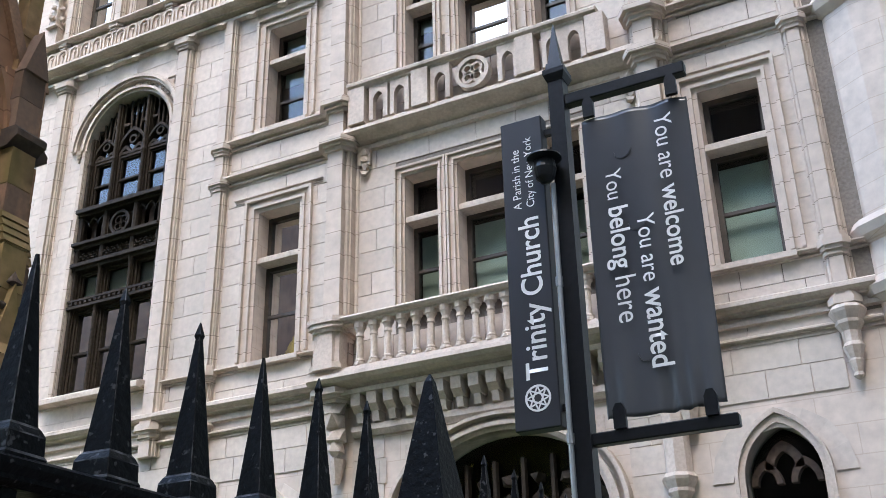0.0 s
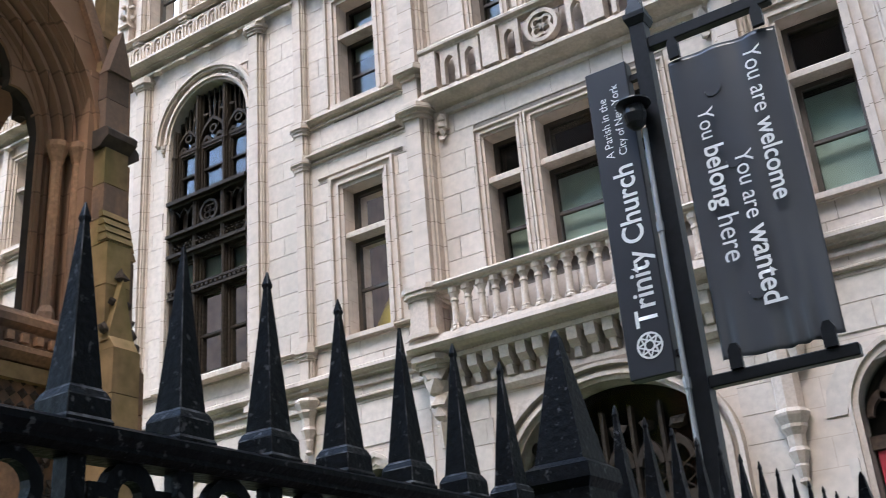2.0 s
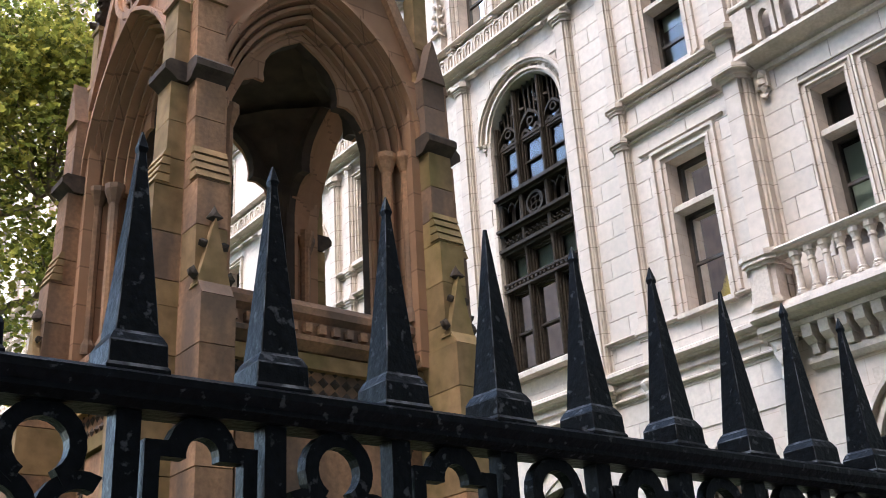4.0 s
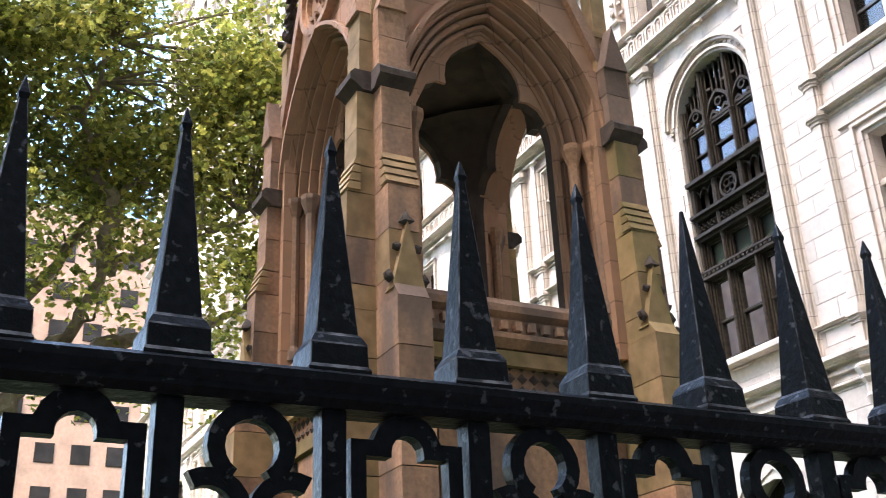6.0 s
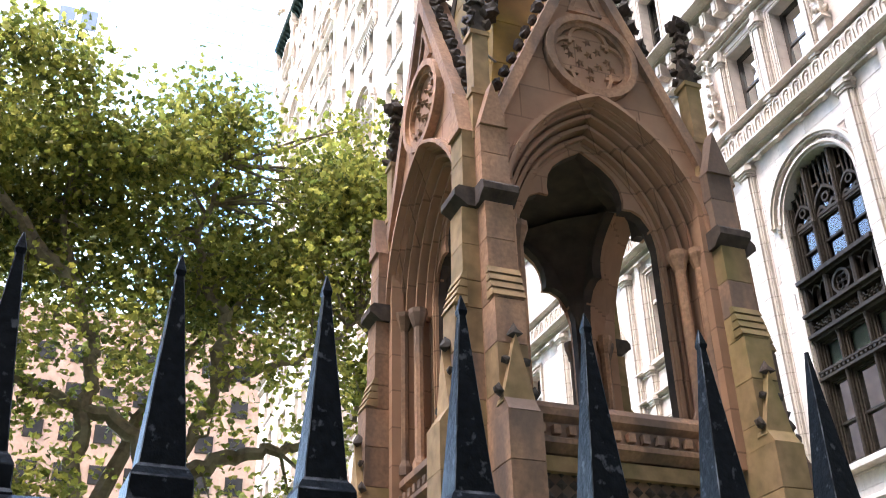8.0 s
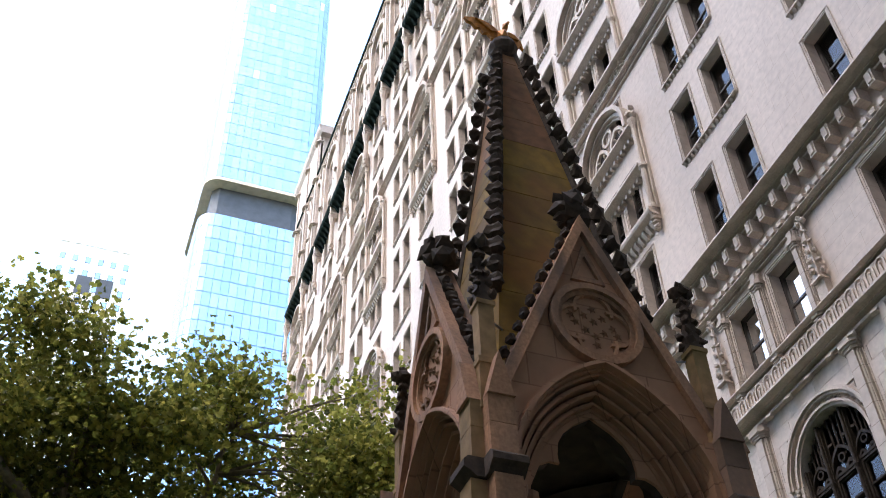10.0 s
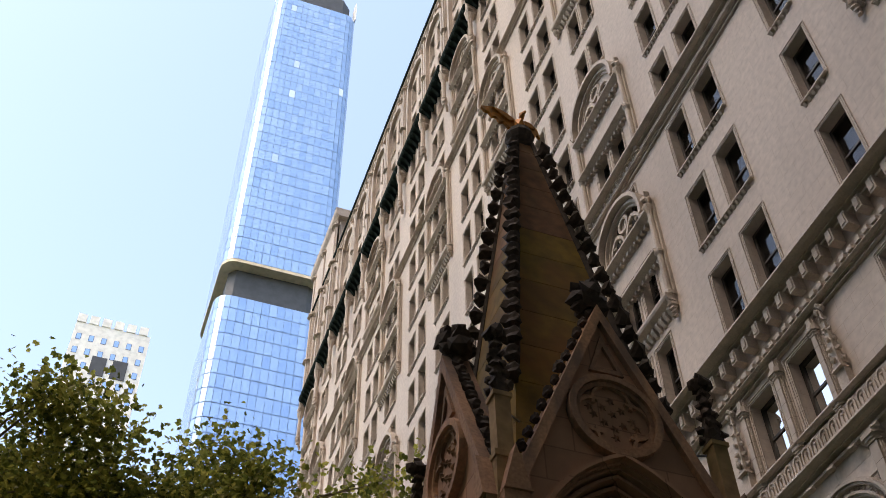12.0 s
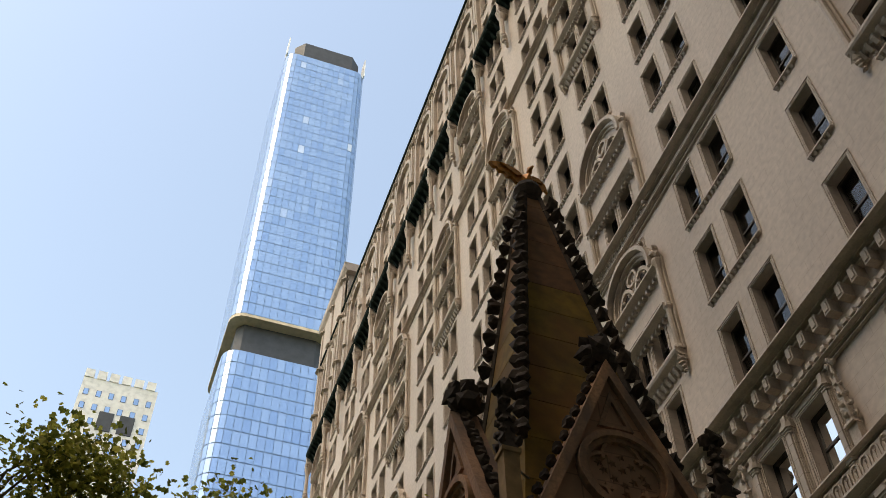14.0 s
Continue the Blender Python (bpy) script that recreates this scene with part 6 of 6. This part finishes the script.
def plane_tree():
    rnd = random.Random(21)
    tree = thing("plane_tree", "large plane tree with dense yellow-green autumn foliage", "tree", (-15.0, 1.0, 0))
    wood = B()
    base = Vector((0, 0, 0))
    fork = Vector((0.1, -0.4, 5.2))
    tube(wood, [base, (0.05, -0.1, 1.6), (0.0, -0.3, 3.6), fork], [0.42, 0.34, 0.30, 0.28], 10)
    limbs = []
    for pts in BOUGHS:
        pts = [Vector(p) for p in pts]
        fine = []
        for i in range(len(pts) - 1):
            p0, p1, p2, p3 = pts[max(i - 1, 0)], pts[i], pts[i + 1], pts[min(i + 2, len(pts) - 1)]
            for k in range(5):
                t = k / 5
                fine.append(0.5 * (2 * p1 + (p2 - p0) * t + (2 * p0 - 5 * p1 + 4 * p2 - p3) * t * t + (3 * p1 - p0 - 3 * p2 + p3) * t ** 3) + Vector((0, 0.05 * math.sin(i * 9 + k * 2.1), 0.05 * math.sin(i * 5 + k * 1.7))))
        fine.append(pts[-1])
        n = len(fine)
        tube(wood, fine, [0.15 * (1 - 0.85 * i / n) for i in range(n)], 7)
        limbs += fine[3:]
    # clumps of leaves in the crown
    centres = []
    tries = 0
    while len(centres) < 450 and tries < 40000:
        tries += 1
        y, z, x = rnd.uniform(-6.5, 4.6), rnd.uniform(5.6, 13.9), rnd.uniform(-1.5, 1.5)
        yc = y + 0.7
        top = 12.25 - 0.05 * max(0, yc - 3.0) ** 2 + 0.4 * min(1, max(0, yc - 1.0)) + 0.15 * min(1, max(0, -yc)) + 0.8 * noise.noise((y * 0.75, 3.1, x * 0.3)) + 0.45 * noise.noise((y * 2.4, 7.7, x * 0.8))
        low = 7.9 + 1.2 * noise.noise((y * 0.7, 8.0, x)) - 0.5 * max(0, min(2.4, yc - 2.0))
        if z > top or z < low:
            continue
        if y > 3.9 + 0.7 * noise.noise((z * 0.8, 1.0, x)):
            continue
        if noise.noise((x * 0.5, y * 0.7, z * 0.9)) < -0.18 or (z < 9.4 and rnd.random() < 0.72):
            continue
        centres.append(Vector((x, y, z)))
    for i in range(22):
        centres.append(Vector((rnd.uniform(-1, 1.5), rnd.uniform(-3.5, 3.7), rnd.uniform(5.4, 8.4))))
    for c in centres:
        n = min(limbs, key=lambda p: (p - c).length_squared)
        if rnd.random() < 0.55:
            mid = n.lerp(c, 0.5) + Vector((rnd.uniform(-0.2, 0.2), rnd.uniform(-0.2, 0.2), rnd.uniform(-0.1, 0.25)))
            tube(wood, [n, mid, c], [0.035, 0.022, 0.008], 5)
    part("trunk", wood, bark, tree, "mottled brown trunk and winding limbs")
    rs = np.random.RandomState(5)
    n_of = rs.randint(100, 165, len(centres))
    c = np.repeat(np.array([tuple(v) for v in centres]), n_of, axis=0)
    n = len(c)
    place = c + rs.normal(0, 1, (n, 3)) * (0.31, 0.33, 0.22)
    size = rs.uniform(0.06, 0.135, n)
    ax, ay, az = rs.normal(0.25, 0.6, n), rs.normal(0, 0.6, n), rs.uniform(0, 6.283, n)
    outline = np.array([(0, -0.5, 0), (0.5, -0.12, -0.16), (0.26, 0.06, -0.06), (0.40, 0.34, -0.14), (0, 0.58, 0), (-0.40, 0.34, -0.14), (-0.26, 0.06, -0.06), (-0.5, -0.12, -0.16)])
    p = outline[None] * size[:, None, None]
    x, y, z = p[..., 0], p[..., 1], p[..., 2]
    y, z = y * np.cos(ax)[:, None] - z * np.sin(ax)[:, None], y * np.sin(ax)[:, None] + z * np.cos(ax)[:, None]
    x, z = x * np.cos(ay)[:, None] + z * np.sin(ay)[:, None], -x * np.sin(ay)[:, None] + z * np.cos(ay)[:, None]
    x, y = x * np.cos(az)[:, None] - y * np.sin(az)[:, None], x * np.sin(az)[:, None] + y * np.cos(az)[:, None]
    verts = (np.stack([x, y, z], -1) + place[:, None]).reshape(-1, 3).tolist()
    faces = np.arange(n * 8).reshape(n, 8).tolist()
    me = bpy.data.meshes.new("crown")
    me.from_pydata(verts, [], faces)
    me.materials.append(leaf)
    tagged(part("crown", me, None, tree, "dense lobed leaves turning yellow-green"), kind="stuff")


plane_tree()

# ---- distance ----
TX = -150.0


def glass_tower():
    """A slender glass tower with rounded corners and an open plant floor."""
    t = thing("glass_tower", "slender blue glass skyscraper with a dark open plant floor", "skyscraper", (TX, 20, 0))
    y0, y1, x1, x0 = 10.2 - 20, 33.2 - 20, 0.0, -26.0
    rad = 3.0
    ring_pts = []
    for cx, cy, a0 in ((x1 - rad, y1 - rad, 0), (x0 + rad, y1 - rad, 90), (x0 + rad, y0 + rad, 180), (x1 - rad, y0 + rad, 270)):
        for i in range(5):
            a = radians(a0 + 90 * i / 4)
            ring_pts.append((cx + rad * math.cos(a), cy + rad * math.sin(a)))
    loop = []
    for i in range(len(ring_pts)):
        p, q = Vector(ring_pts[i]), Vector(ring_pts[(i + 1) % len(ring_pts)])
        n = max(1, round((q - p).length / 1.55))
        loop += [p.lerp(q, k / n) for k in range(n)]

    def skin(za, zb, floor):
        verts, faces, n = [], [], round((zb - za) / floor)
        bars = B()
        for j in range(n):
            z0, z1 = za + (zb - za) * j / n, za + (zb - za) * (j + 1) / n
            for i in range(len(loop)):
                p, q = loop[i], loop[(i + 1) % len(loop)]
                k = len(verts)
                e = (q - p).normalized() * 0.06
                for z in ((z0 + 0.13, z1 - 0.13),):
                    verts.extend([(p.x + e.x, p.y + e.y, z[0]), (q.x - e.x, q.y - e.y, z[0]), (q.x - e.x, q.y - e.y, z[1]), (p.x + e.x, p.y + e.y, z[1])])
                    faces.append((k, k + 1, k + 2, k + 3))
        bars.free()
        me = bpy.data.meshes.new("curtain_wall")
        me.from_pydata(verts, [], faces)
        me.materials.append(tower_glass)
        tagged(part("curtain_wall", me, None, t, "blue mirrored glass panes"), kind="stuff")
        c = B()
        prism(c, [(p[0] * 0.995 - 0.05, p[1] * 0.99) for p in ring_pts], za, zb, "z")
        part("core", c, tower_line, t)
    skin(0, 151.5, 3.4)
    skin(162, 270, 3.4)
    m = B()
    prism(m, [(p[0] * 0.9 - 2.2, p[1] * 0.82) for p in ring_pts[::2]], 151.5, 162, "z")
    part("plant_floor", m, mech_grey, t, "dark recessed plant floor")
    m = B()
    prism(m, ring_pts, 161.2, 162, "z")
    part("soffit", m, soffit_tan, t, "tan soffit over the plant floor")
    m = B()
    prism(m, [(-4, y0 + 2.5), (-1.5, y0 + 5), (-1.5, y1 - 4), (-4, y1 - 1.5), (-22, y1 - 4), (-22, y0 + 4)], 270, 280, "z")
    part("roof_plant", m, mech_grey, t)
    m = B()
    for y in (y0 + 0.3, y1 - 0.3):
        box(m, -4.0, -0.6, y - 0.15, y + 0.15, 270, 279)
    part("fin", m, white_print, t)


glass_tower()


def block_tower(name, label, x, y0, y1, top, deep, wall, floor, w, h, gap, z_from=0.0, glass=None):
    t = thing(name, label, "building", (x, (y0 + y1) / 2, 0))
    m = B()
    box(m, -deep, 0, (y0 - y1) / 2, (y1 - y0) / 2, 0, top)
    part("wall", m, wall, t)
    m = B()
    box(m, -0.1, 0.06, -w / 2, w / 2, 0, h)
    me = shape("window", m, bronze)
    m2 = B()
    v = [m2.verts.new(p) for p in ((0.08, -w / 2 + 0.08, 0.08), (0.08, w / 2 - 0.08, 0.08), (0.08, w / 2 - 0.08, h - 0.08), (0.08, -w / 2 + 0.08, h - 0.08))]
    m2.faces.new(v)
    pane = shape("pane", m2, glass or tower_glass)
    half_w = (y1 - y0) / 2
    z = z_from
    while z + h < top - 1:
        n = int(2 * half_w / gap)
        for i in range(n):
            y = -half_w + (i + 0.5) * 2 * half_w / n
            wd = repeat("window", me, t, (0.0, y, z))
            repeat("pane", pane, wd, (0, 0, 0))
        z += floor
    return t, half_w


block_tower("beige_office_block", "beige masonry office block with square windows behind the tree", -95, -14, 21.5, 47.0, 30, beige_wall, 3.7, 1.6, 1.7, 2.9, 12.0, dark_pane)
bt, hw = block_tower("pale_tower", "distant pale tower with glazed bays and louvres", -200, -17.0, 0.5, 181.0, 24, pale_wall, 4.2, 1.2, 1.9, 2.6, 100.0)
m = B()
for y in (-1.2, 3.6):
    box(m, -0.1, 0.2, y - 1.7, y + 1.7, 166, 171.5)
part("louvre", m, mech_grey, bt)
m = B()
box(m, -4, 0.3, 0, 0.72 * 2 * hw / 6, 181, 183.5)
me = shape("merlon", m, pale_wall)
for k in range(6):
    repeat("merlon", me, bt, (0, -hw + k * 2 * hw / 6, 0))

# plain unseen walls behind the camera, added to hold back sun and sky
m = B()
box(m, 24, 26, -160, 160, 0, 150)
tagged(part("wall_east", m, opposite_wall), "plain unseen wall added across the road to block sun and sky", "wall", kind="structure")
# raised until the lower windows mirror this unseen wall instead of bright sky
m = B()
box(m, -70, -4, -34, -31, 0, 46)
tagged(part("wall_south", m, church_wall), "plain dark brownstone stand-in for the unseen church flank across the yard", "wall", kind="structure")
m = B()
box(m, -30, 120, -130, -126, 0, 170)
tagged(part("wall_south_far", m, opposite_wall), "plain unseen wall added beyond the church to block southern sky", "wall", kind="structure")
